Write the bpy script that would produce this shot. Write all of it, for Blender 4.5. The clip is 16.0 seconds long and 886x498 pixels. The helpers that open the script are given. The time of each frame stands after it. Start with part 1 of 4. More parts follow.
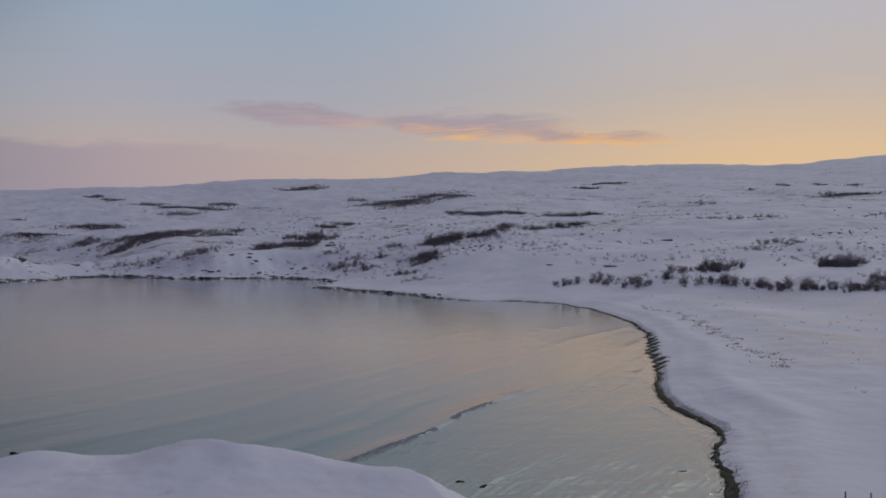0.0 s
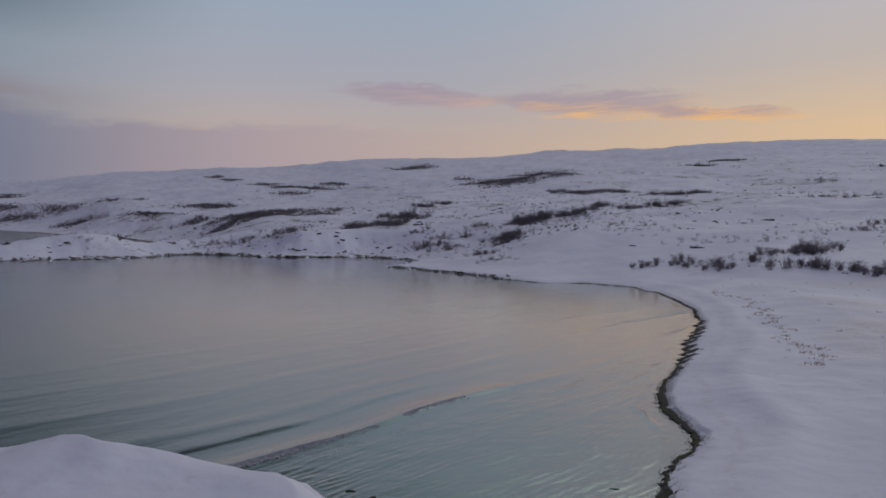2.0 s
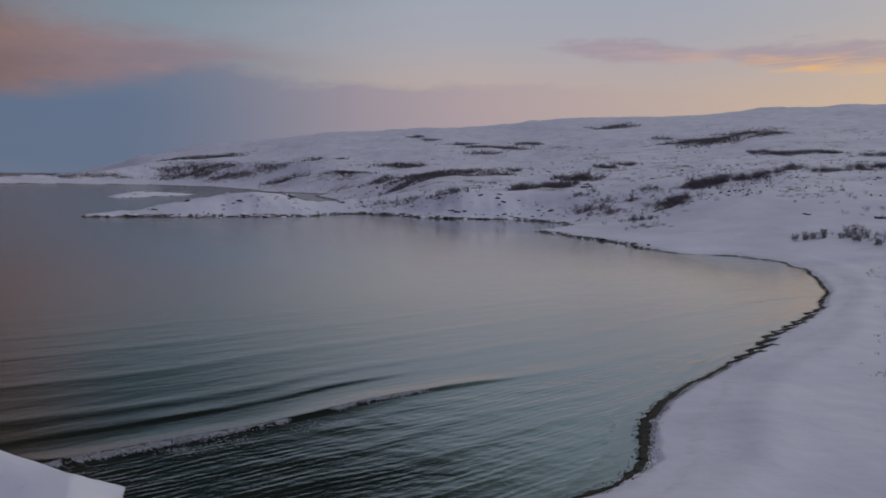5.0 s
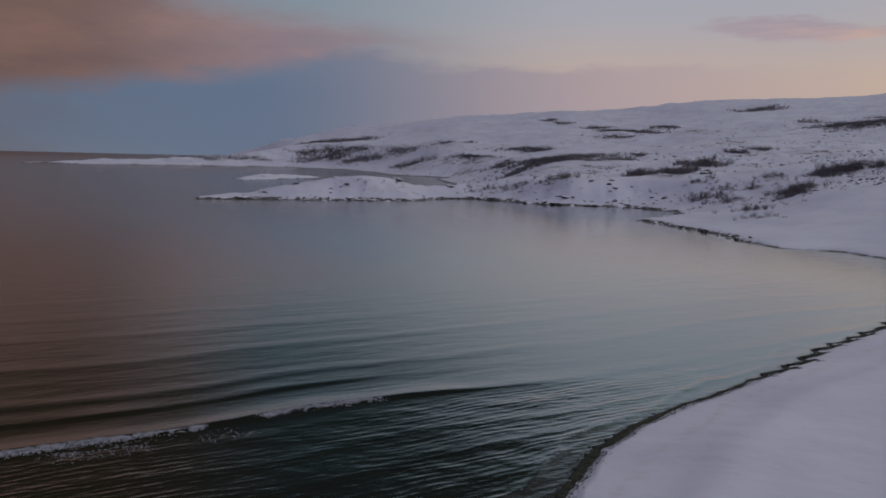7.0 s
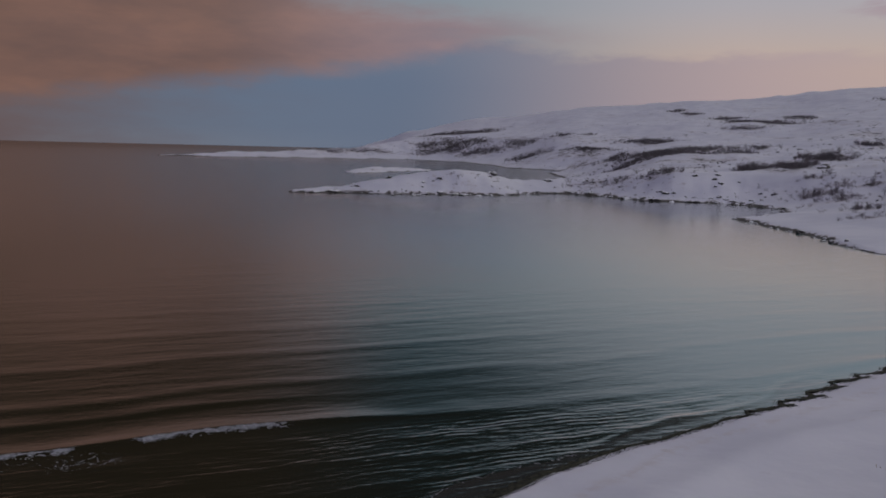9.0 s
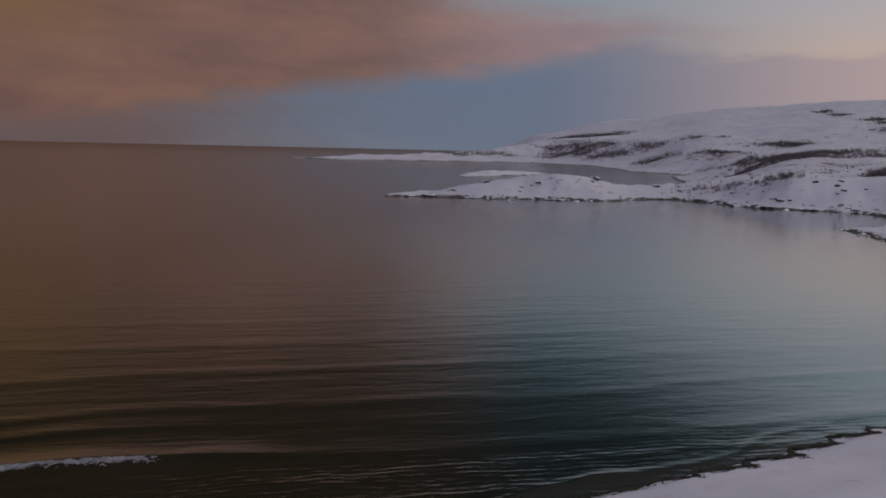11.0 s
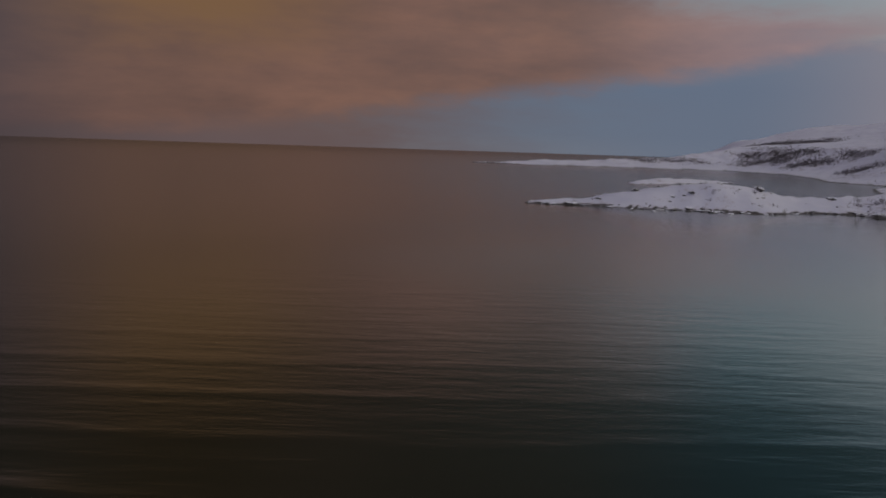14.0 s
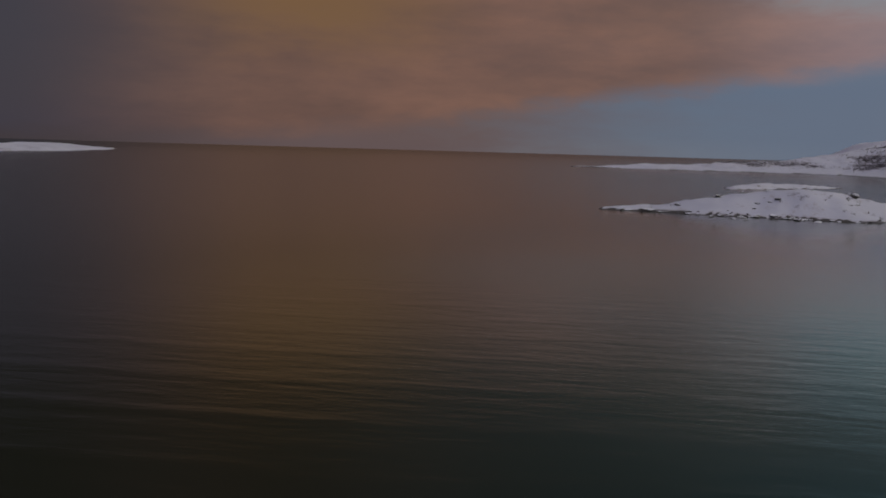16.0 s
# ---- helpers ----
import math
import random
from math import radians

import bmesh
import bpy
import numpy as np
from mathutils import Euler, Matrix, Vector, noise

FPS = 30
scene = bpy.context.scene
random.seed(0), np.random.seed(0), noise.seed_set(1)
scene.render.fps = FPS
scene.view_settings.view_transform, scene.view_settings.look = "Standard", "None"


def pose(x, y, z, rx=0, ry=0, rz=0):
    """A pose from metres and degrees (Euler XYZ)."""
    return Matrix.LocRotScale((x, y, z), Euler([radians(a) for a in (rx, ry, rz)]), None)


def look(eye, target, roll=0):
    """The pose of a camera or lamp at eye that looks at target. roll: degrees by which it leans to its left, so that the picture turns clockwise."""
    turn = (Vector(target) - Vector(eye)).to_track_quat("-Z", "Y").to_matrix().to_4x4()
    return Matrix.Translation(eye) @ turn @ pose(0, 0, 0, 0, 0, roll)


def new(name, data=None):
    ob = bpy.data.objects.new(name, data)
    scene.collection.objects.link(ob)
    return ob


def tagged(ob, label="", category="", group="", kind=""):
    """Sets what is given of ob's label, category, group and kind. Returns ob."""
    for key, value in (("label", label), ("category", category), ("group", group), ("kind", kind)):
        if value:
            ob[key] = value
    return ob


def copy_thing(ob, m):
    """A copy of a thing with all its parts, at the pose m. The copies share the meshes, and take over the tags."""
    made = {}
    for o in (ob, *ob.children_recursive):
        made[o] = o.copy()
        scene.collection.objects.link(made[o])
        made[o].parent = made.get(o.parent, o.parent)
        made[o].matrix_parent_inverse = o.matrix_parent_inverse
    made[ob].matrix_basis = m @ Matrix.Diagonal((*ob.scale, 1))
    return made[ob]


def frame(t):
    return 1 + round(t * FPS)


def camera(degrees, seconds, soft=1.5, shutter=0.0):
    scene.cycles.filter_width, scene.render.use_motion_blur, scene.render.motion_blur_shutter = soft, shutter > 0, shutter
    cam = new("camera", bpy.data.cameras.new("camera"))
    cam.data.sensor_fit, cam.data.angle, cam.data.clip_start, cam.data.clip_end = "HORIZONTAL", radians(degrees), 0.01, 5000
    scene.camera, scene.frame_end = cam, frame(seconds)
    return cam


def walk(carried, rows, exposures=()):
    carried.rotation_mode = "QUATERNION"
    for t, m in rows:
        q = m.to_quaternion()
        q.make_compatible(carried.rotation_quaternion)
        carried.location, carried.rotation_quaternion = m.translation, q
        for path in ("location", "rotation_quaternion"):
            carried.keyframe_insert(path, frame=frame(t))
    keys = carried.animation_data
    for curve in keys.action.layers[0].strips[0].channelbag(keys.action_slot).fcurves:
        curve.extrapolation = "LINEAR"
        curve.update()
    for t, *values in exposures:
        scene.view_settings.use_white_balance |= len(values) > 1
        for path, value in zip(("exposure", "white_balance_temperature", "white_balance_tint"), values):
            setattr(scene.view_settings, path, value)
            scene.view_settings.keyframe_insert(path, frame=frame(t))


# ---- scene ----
cam = camera(54.88, 16.0, soft=1.7)
# seconds, x, y, z, yaw to the left, pitch, roll
ROWS = [
    (0.0, 0.16, -0.28, 18.90, 0.082, -0.451, 0.415),
    (0.5, 4.24, 1.80, 18.93, 1.874, -0.501, 0.449),
    (1.0, 8.26, 3.99, 18.97, 3.731, -0.754, 0.461),
    (1.5, 12.21, 6.29, 19.06, 5.736, -1.326, 0.490),
    (2.0, 16.06, 8.72, 19.20, 7.902, -1.924, 0.517),
    (2.5, 19.81, 11.27, 19.40, 10.126, -2.488, 0.541),
    (3.0, 23.46, 13.93, 19.65, 12.466, -3.046, 0.678),
    (3.5, 27.01, 16.68, 19.91, 14.787, -3.580, 0.753),
    (4.0, 30.44, 19.54, 20.15, 17.083, -4.034, 0.868),
    (4.5, 33.75, 22.49, 20.34, 19.416, -4.441, 0.970),
    (5.0, 36.94, 25.57, 20.52, 21.769, -4.811, 1.062),
    (5.5, 39.99, 28.78, 20.68, 24.123, -5.152, 1.146),
    (6.0, 42.91, 32.15, 20.88, 26.462, -5.475, 1.227),
    (6.5, 45.70, 35.70, 21.12, 28.768, -5.791, 1.305),
    (7.0, 48.39, 39.45, 21.42, 31.024, -6.108, 1.384),
    (7.5, 51.00, 43.41, 21.76, 33.171, -6.314, 1.306),
    (8.0, 53.54, 47.57, 22.11, 35.305, -6.486, 1.288),
    (8.5, 56.00, 51.92, 22.44, 37.499, -6.687, 1.351),
    (9.0, 58.33, 56.45, 22.73, 39.668, -6.850, 1.312),
    (9.5, 60.47, 61.13, 22.99, 41.901, -6.924, 1.269),
    (10.0, 62.43, 65.91, 23.22, 44.178, -6.935, 1.237),
    (10.5, 64.18, 70.77, 23.41, 46.476, -6.909, 1.235),
    (11.0, 65.73, 75.64, 23.58, 48.776, -6.870, 1.278),
    (11.5, 67.09, 80.48, 23.73, 51.056, -6.843, 1.383),
    (12.0, 68.26, 85.27, 23.85, 53.296, -6.853, 1.568),
    (12.5, 69.26, 89.98, 23.97, 55.520, -6.781, 1.409),
    (13.0, 70.10, 94.59, 24.09, 57.668, -6.842, 1.642),
    (13.5, 70.80, 99.11, 24.22, 59.835, -6.804, 1.522),
    (14.0, 71.38, 103.56, 24.37, 61.953, -6.895, 1.839),
    (14.5, 71.87, 107.95, 24.53, 64.139, -6.842, 1.710),
    (15.0, 72.29, 112.31, 24.73, 65.966, -6.891, 1.911),
    (15.5, 72.66, 116.64, 24.94, 67.619, -6.869, 1.962),
    (16.0, 72.98, 120.95, 25.18, 69.191, -6.848, 1.637),
]


def turned(x, y, z, yaw, pitch, roll):
    return pose(x, y, z, 0, 0, yaw) @ pose(0, 0, 0, 90 + pitch) @ pose(0, 0, 0, 0, 0, roll)


EXPOSURES = [(0.0, 0.0, 6200, 7), (4.0, 0.0, 6200, 7), (8.5, 0.0, 6550, 8), (12.0, 0.0, 6900, 9.5), (16.0, -0.06, 6850, 7.5)]
walk(cam, [(t, turned(*r)) for t, *r in ROWS], EXPOSURES)

# ---- world, sun ----
SUN_AZ, SUN_EL = -24.0, 3.0


def srgb(r, g, b):
    return tuple((v / 255 / 12.92) if v <= 10 else ((v / 255 + 0.055) / 1.055) ** 2.4 for v in (r, g, b)) + (1.0,)


class Nodes:
    """A small helper that builds node trees."""

    def __init__(self, tree):
        self.tree = tree
        tree.nodes.clear()

    def add(self, kind, **values):
        n = self.tree.nodes.new(kind)
        for key, value in values.items():
            setattr(n, key, value)
        return n

    def link(self, a, b):
        self.tree.links.new(a, b)

    def put(self, socket, value):
        if hasattr(value, "is_output"):
            self.link(value, socket)
        else:
            socket.default_value = value

    def math(self, op, a, b=0.0, c=0.0, clamp=False):
        n = self.add("ShaderNodeMath", operation=op, use_clamp=clamp)
        for s, v in zip(n.inputs, (a, b, c)):
            self.put(s, v)
        return n.outputs[0]

    def step(self, value, lo, hi):
        n = self.add("ShaderNodeMapRange", interpolation_type="SMOOTHSTEP", clamp=True)
        for s, v in zip(n.inputs, (value, lo, hi, 0.0, 1.0)):
            self.put(s, v)
        return n.outputs[0]

    def mix(self, fac, a, b, blend="MIX"):
        n = self.add("ShaderNodeMix", data_type="RGBA", blend_type=blend)
        self.put(n.inputs[0], fac)
        self.put(n.inputs[6], a)
        self.put(n.inputs[7], b)
        return n.outputs[2]

    def ramp(self, fac, stops, mode="LINEAR"):
        n = self.add("ShaderNodeValToRGB")
        n.color_ramp.interpolation = mode
        e = n.color_ramp.elements
        while len(e) < len(stops):
            e.new(0.5)
        for el, (p, c) in zip(e, stops):
            el.position, el.color = p, c
        self.put(n.inputs[0], fac)
        return n.outputs[0]

    def noise(self, vector, scale, detail=4.0, rough=0.55, distort=0.0, dims="3D"):
        n = self.add("ShaderNodeTexNoise", noise_dimensions=dims)
        self.put(n.inputs["Vector"], vector)
        self.put(n.inputs["Scale"], scale)
        self.put(n.inputs["Detail"], detail)
        self.put(n.inputs["Roughness"], rough)
        self.put(n.inputs["Distortion"], distort)
        return n.outputs[0]

    def vec(self, x, y, z):
        n = self.add("ShaderNodeCombineXYZ")
        for s, v in zip(n.inputs, (x, y, z)):
            self.put(s, v)
        return n.outputs[0]


def make_sky():
    world = bpy.data.worlds.new("dusk_sky")
    scene.world = world
    world.use_nodes = True
    g = Nodes(world.node_tree)
    direction = g.add("ShaderNodeTexCoord").outputs["Generated"]
    sep = g.add("ShaderNodeSeparateXYZ")
    g.link(direction, sep.inputs[0])
    x, y, z = sep.outputs
    az = g.math("MULTIPLY", g.math("ARCTAN2", g.math("MULTIPLY", x, -1.0), y), 180 / math.pi)
    el = g.math("MULTIPLY", g.math("ARCSINE", z), 180 / math.pi)
    flat = g.vec(g.math("MULTIPLY", az, 0.05), g.math("MULTIPLY", el, 0.17), 0.0)
    puff = g.noise(flat, 1.5, 5.0, 0.5, 0.2)
    wisp = g.noise(g.vec(g.math("MULTIPLY", az, 0.06), g.math("MULTIPLY", el, 0.42), 3.0), 1.3, 6.0, 0.58, 0.3)
    fine = g.noise(g.vec(g.math("MULTIPLY", az, 0.16), g.math("MULTIPLY", el, 0.5), 5.0), 1.6, 8.0, 0.62, 0.15)
    ragged = g.math("MULTIPLY", g.math("SUBTRACT", fine, 0.5), 4.5)
    wob = g.math("ADD", g.math("MULTIPLY", g.math("SUBTRACT", puff, 0.5), 6.0), ragged)
    wob2 = g.math("ADD", g.math("MULTIPLY", g.math("SUBTRACT", wisp, 0.5), 4.0), ragged)
    h = g.math("DIVIDE", el, 90.0, clamp=True)

    def column(*stops):
        return g.ramp(h, [(e / 90, srgb(*c)) for e, c in stops], "LINEAR")

    top = (136, 130, 161)
    # high stops lie out of view, set bright or dark to steer the water's reflections
    warm = column((0, (214, 176, 138)), (6, (210, 180, 148)), (10, (188, 175, 168)), (16, (180, 177, 186)), (20, (236, 232, 226)), (27, (305, 305, 292)), (48, (270, 272, 262)), (75, top))
    rose = column((0, (176, 158, 158)), (5, (188, 166, 156)), (9, (168, 164, 172)), (16, (150, 164, 181)), (27, (178, 200, 202)), (45, (158, 178, 182)), (65, top))
    blue = column((0, (112, 122, 134)), (1.0, (98, 114, 132)), (4, (90, 110, 134)), (8, (130, 140, 152)), (10.5, (126, 139, 150)), (13.5, (66, 86, 98)), (17, (20, 39, 47)), (22, (9, 21, 25)), (42, (8, 16, 18)), (65, top))
    mauve = column((0, (98, 84, 87)), (4, (103, 83, 81)), (10, (95, 76, 69)), (17, (36, 28, 19)), (42, (20, 18, 14)), (65, top))
    dusk = column((0, (64, 58, 64)), (4, (64, 59, 67)), (10, (66, 64, 74)), (18, (25, 26, 23)), (42, (21, 22, 19)), (65, top))
    sky = g.mix(g.step(az, -20.0, 11.0), warm, rose)
    # above the view the dark blue reaches farther round, to darken the reflections
    turn = g.math("ADD", az, g.math("MULTIPLY", g.step(el, 13.0, 24.0), 21.0))
    sky = g.mix(g.step(turn, 20.0, 44.0), sky, blue)
    sky = g.mix(g.step(g.math("ADD", az, g.math("MULTIPLY", wob2, 2.5)), 45.0, 73.0), sky, mauve)
    sky = g.mix(g.step(az, 76.0, 97.0), sky, dusk)
    back = column((0, (104, 109, 130)), (8, (118, 122, 142)), (25, (134, 138, 158)), (60, top))
    sky = g.mix(g.step(az, 115.0, 150.0), sky, back)
    sky = g.mix(g.math("SUBTRACT", 1.0, g.step(az, -100.0, -50.0)), sky, back)
    # low lilac bank over the hill
    top_el = g.math("ADD", g.math("MULTIPLY", g.math("SUBTRACT", az, 30.0), 0.03), 6.3)
    edge = g.math("ADD", el, g.math("MULTIPLY", wob, 0.38))
    bank = g.math("SUBTRACT", 1.0, g.step(edge, g.math("SUBTRACT", top_el, 0.5), g.math("ADD", top_el, 0.4)))
    bank = g.math("MULTIPLY", bank, g.math("MULTIPLY", g.step(az, 2.0, 24.0), g.math("SUBTRACT", 1.0, g.step(az, 42.0, 70.0))))
    lilac = g.mix(g.step(az, 16.0, 44.0), srgb(168, 150, 158), srgb(98, 110, 134))
    sky = g.mix(g.math("MULTIPLY", bank, 0.8), sky, lilac)
    # the sunlit thin cloud, in two drifts
    streak = g.noise(g.vec(g.math("MULTIPLY", az, 0.10), g.math("ADD", g.math("MULTIPLY", el, 0.9), g.math("MULTIPLY", az, 0.05)), 8.0), 1.5, 7.0, 0.6, 0.25)
    for az0, el0, wide, tall in ((9.4, 8.15, 5.6, 0.95), (-2.6, 7.7, 7.6, 1.15), (-9.5, 7.0, 6.0, 0.55)):
        rise = g.math("MULTIPLY", g.math("SUBTRACT", az, az0), -0.05)
        a = g.math("DIVIDE", g.math("SUBTRACT", az, az0), wide)
        b = g.math("DIVIDE", g.math("ADD", g.math("ADD", g.math("SUBTRACT", el, el0), rise), g.math("MULTIPLY", wob2, 0.4)), tall)
        ring = g.math("ADD", g.math("MULTIPLY", a, a), g.math("MULTIPLY", b, b))
        thin = g.math("SUBTRACT", 1.0, g.step(g.math("ADD", ring, g.math("MULTIPLY", g.math("SUBTRACT", streak, 0.5), 2.4)), 0.15, 1.15))
        under = g.mix(g.step(az, -1.0, 8.0), srgb(234, 176, 112), srgb(190, 158, 154))
        lit = g.mix(g.step(g.math("ADD", g.math("SUBTRACT", el, rise), g.math("MULTIPLY", g.math("SUBTRACT", streak, 0.5), 3.6)), el0 - 0.95, el0 + 0.25), under, srgb(160, 143, 154))
        sky = g.mix(g.math("MULTIPLY", thin, 0.74), sky, lit)
    # the great pink-brown bank over the sea; its unseen top is darkened to dim the water
    low = g.math("ADD", g.math("MULTIPLY", g.math("SUBTRACT", 62.0, az), 0.13), 2.9)
    low = g.math("MAXIMUM", low, 0.2)
    body = g.step(g.math("ADD", el, g.math("MULTIPLY", wob, 0.3)), g.math("SUBTRACT", low, 0.7), g.math("ADD", low, 1.0))
    high = g.math("ADD", 8.2, g.math("MULTIPLY", g.math("SUBTRACT", az, 30.0), 0.1))
    cap = g.step(g.math("ADD", el, g.math("MULTIPLY", wob, 0.5)), g.math("SUBTRACT", high, 1.6), g.math("ADD", high, 0.6))
    wide = g.step(g.math("ADD", az, g.math("MULTIPLY", wob, 2.0)), 40.0, 55.0)
    body = g.math("MULTIPLY", body, g.math("MAXIMUM", g.math("SUBTRACT", 1.0, cap), wide))
    body = g.math("MULTIPLY", body, g.math("MULTIPLY", g.step(g.math("ADD", az, g.math("MULTIPLY", wob, 2.0)), 27.0, 40.0), g.math("SUBTRACT", 1.0, g.step(az, 105.0, 135.0))))
    body = g.math("MULTIPLY", body, g.math("SUBTRACT", 1.0, g.step(el, 42.0, 60.0)))
    tone = g.step(g.math("ADD", g.math("ADD", g.math("MULTIPLY", puff, 0.55), g.math("MULTIPLY", wisp, 0.2)), g.math("MULTIPLY", fine, 0.25)), 0.3, 0.74)
    pinkgrey = g.mix(tone, srgb(101, 79, 76), srgb(137, 102, 91))
    pinkgrey = g.mix(g.step(az, 38.0, 56.0), g.mix(tone, srgb(130, 117, 128), srgb(154, 128, 132)), pinkgrey)
    pinkgrey = g.mix(g.step(el, 10.0, 18.0), pinkgrey, srgb(36, 27, 16))
    pinkgrey = g.mix(g.math("MULTIPLY", g.step(az, 62.0, 80.0), 0.3), pinkgrey, srgb(74, 60, 60))
    orange = g.math("MULTIPLY", g.step(az, 64.0, 78.0), g.math("SUBTRACT", 1.0, g.step(az, 80.0, 94.0)))
    orange = g.math("MULTIPLY", orange, g.step(g.math("ADD", el, g.math("MULTIPLY", wob, 0.8)), 4.0, 10.0))
    # the glow also drops to dark above the view, for darker water
    glow = g.mix(g.step(el, 10.5, 19.0), srgb(118, 90, 66), srgb(37, 27, 13))
    pinkgrey = g.mix(orange, pinkgrey, glow)
    pinkgrey = g.mix(g.step(az, 80.0, 97.0), pinkgrey, g.mix(g.step(el, 10.0, 18.0), srgb(62, 60, 72), srgb(25, 26, 22)))
    sky = g.mix(g.math("MULTIPLY", body, 0.92), sky, pinkgrey)
    # clear air above, from the physical sky
    air = g.add("ShaderNodeTexSky", sky_type="NISHITA", sun_disc=False, sun_elevation=radians(SUN_EL), sun_rotation=radians(-SUN_AZ))
    sky = g.mix(0.003, sky, air.outputs[0], "ADD")
    bg = g.add("ShaderNodeBackground")
    g.link(sky, bg.inputs[0])
    bg.inputs[1].default_value = SKY_STRENGTH
    g.link(bg.outputs[0], g.add("ShaderNodeOutputWorld").inputs[0])


SKY_STRENGTH = 1.0
make_sky()
sun = new("sun", bpy.data.lights.new("sun", "SUN"))
sun.data.energy, sun.data.angle, sun.data.color = 0.3, radians(12), (1.0, 0.82, 0.68)
s_az, s_el = radians(SUN_AZ), radians(SUN_EL + 2)
sun.matrix_world = look((0, 0, 0), (math.sin(s_az) * math.cos(s_el), -math.cos(s_az) * math.cos(s_el), -math.sin(s_el)))

# ---- the lie of the land ----
SHORE = [(23.2, 68), (23.8, 75), (26.6, 82), (27.9, 88), (27.5, 93), (26.6, 98), (26.9, 106), (28.9, 114), (30.4, 121), (32.4, 130), (34.6, 139), (36.4, 149), (38.4, 160), (43, 178), (45, 207), (44, 228),
         (42, 248), (35, 267), (24, 277), (10, 275), (-3, 288), (-9, 301), (-24, 316), (-39, 333), (-54, 350), (-50, 366), (-50, 392), (-60, 418),
         (-86, 436), (-100, 428), (-115, 420), (-130, 421), (-146, 430), (-172, 438), (-182, 424), (-181, 392), (-198, 375), (-220, 350)]
COVE = [(-236, 334), (-252, 317), (-262, 332), (-256, 362), (-240, 404), (-222, 440), (-214, 490), (-232, 530), (-262, 578), (-310, 650), (-380, 740),
        (-425, 835), (-510, 850), (-600, 945), (-720, 1050), (-800, 1075), (-895, 1105), (-960, 1000), (-1010, 880), (-1100, 765), (-1130, 860), (-1120, 980), (-1130, 1150), (-1350, 1450), (-2100, 2150)]
ROUND = [(-3700, 3700), (-1000, 5200), (5200, 5200), (5200, -5200), (-2500, -5200), (-400, -300), (-150, -60), (-90, 20), (-60, 50), (-45.0, 64.0), (-32.0, 68.2), (-22.0, 70.1),
         (-15.0, 66.4), (-7.8, 68.4), (-1.9, 68.6), (1.2, 64.4), (3.6, 58.8), (7.0, 53.4), (13, 50), (19, 57)]
ISLET = [(-436, 532), (-440, 560), (-448, 600), (-458, 640), (-476, 690), (-490, 680), (-492, 630), (-484, 585), (-464, 550)]
FAR_ISLE = [(-1210, -160), (-1300, -60), (-1500, 40), (-1800, 105), (-2000, 118), (-2100, 60), (-2000, -160)]
VIEW = np.array([45.0, 60.0])


def hash2(ix, iy, seed):
    h = (ix.astype(np.int64) * 374761393 + iy.astype(np.int64) * 668265263 + seed * 1442695041) & 0x7FFFFFFF
    h = ((h ^ (h >> 13)) * 1274126177) & 0x7FFFFFFF
    return ((h ^ (h >> 16)) & 0xFFFF) / 65535.0


def vnoise(x, y, seed=0):
    ix, iy = np.floor(x), np.floor(y)
    fx, fy = x - ix, y - iy
    fx, fy = fx * fx * fx * (fx * (fx * 6 - 15) + 10), fy * fy * fy * (fy * (fy * 6 - 15) + 10)
    a, b, c, d = (hash2(ix + i, iy + j, seed) for j in (0, 1) for i in (0, 1))
    return (a + (b - a) * fx) * (1 - fy) + (c + (d - c) * fx) * fy - 0.5


def fbm(x, y, size, octaves=4, gain=0.5, seed=0):
    total, amp, k = 0.0, 1.0, 1.0 / size
    for o in range(octaves):
        c, s = math.cos(0.7 * o + seed), math.sin(0.7 * o + seed)
        total = total + amp * vnoise((x * c - y * s) * k + 31.7 * o, (x * s + y * c) * k + 17.3 * o, seed + o)
        amp, k = amp * gain, k * 2.03
    return total


def smooth(v, lo, hi):
    t = np.clip((v - lo) / (hi - lo), 0, 1)
    return t * t * (3 - 2 * t)


def inland(x, y, outline):
    """Distance to an outline, positive inside it."""
    p = np.array(outline, float)
    q = np.roll(p, -1, 0)
    best, inside = np.full(x.shape, 1e12), np.zeros(x.shape, bool)
    for (ax, ay), (bx, by) in zip(p, q):
        dx, dy = bx - ax, by - ay
        t = np.clip(((x - ax) * dx + (y - ay) * dy) / (dx * dx + dy * dy), 0, 1)
        best = np.minimum(best, (x - ax - t * dx) ** 2 + (y - ay - t * dy) ** 2)
        if ay != by:
            inside ^= ((ay > y) != (by > y)) & (x < (bx - ax) * (y - ay) / (by - ay) + ax)
    return np.where(inside, 1, -1) * np.sqrt(best)


# heights of the hillside: rows by bearing to the left of north, columns by distance from the bay
BEARINGS = [-28, -12, 0, 12, 22, 30, 37, 43, 47]
RANGES = [0, 120, 200, 280, 360, 450, 600, 900, 1400, 2200, 3200]
HILLS = np.array([
    [3, 3, 5, 9, 16, 23, 33, 56, 98, 188, 178],
    [3, 2, 3, 8, 16, 23, 33, 54, 95, 184, 174],
    [3, 2, 2, 6, 15, 23, 33, 52, 90, 170, 156],
    [3, 2, 2, 4, 9, 18, 26, 40, 74, 153, 140],
    [3, 2, 2, 3, 7, 13, 18, 26, 58, 131, 122],
    [3, 2, 2, 3, 6, 10, 13, 19, 48, 114, 108],
    [3, 2, 2, 5, 7, 9, 10, 14, 31, 82, 78],
    [3, 2, 2, 6, 7, 8, 8, 11, 20, 48, 42],
    [3, 2, 2, 6, 7, 8, 8, 11, 17, 19, 12]], float)


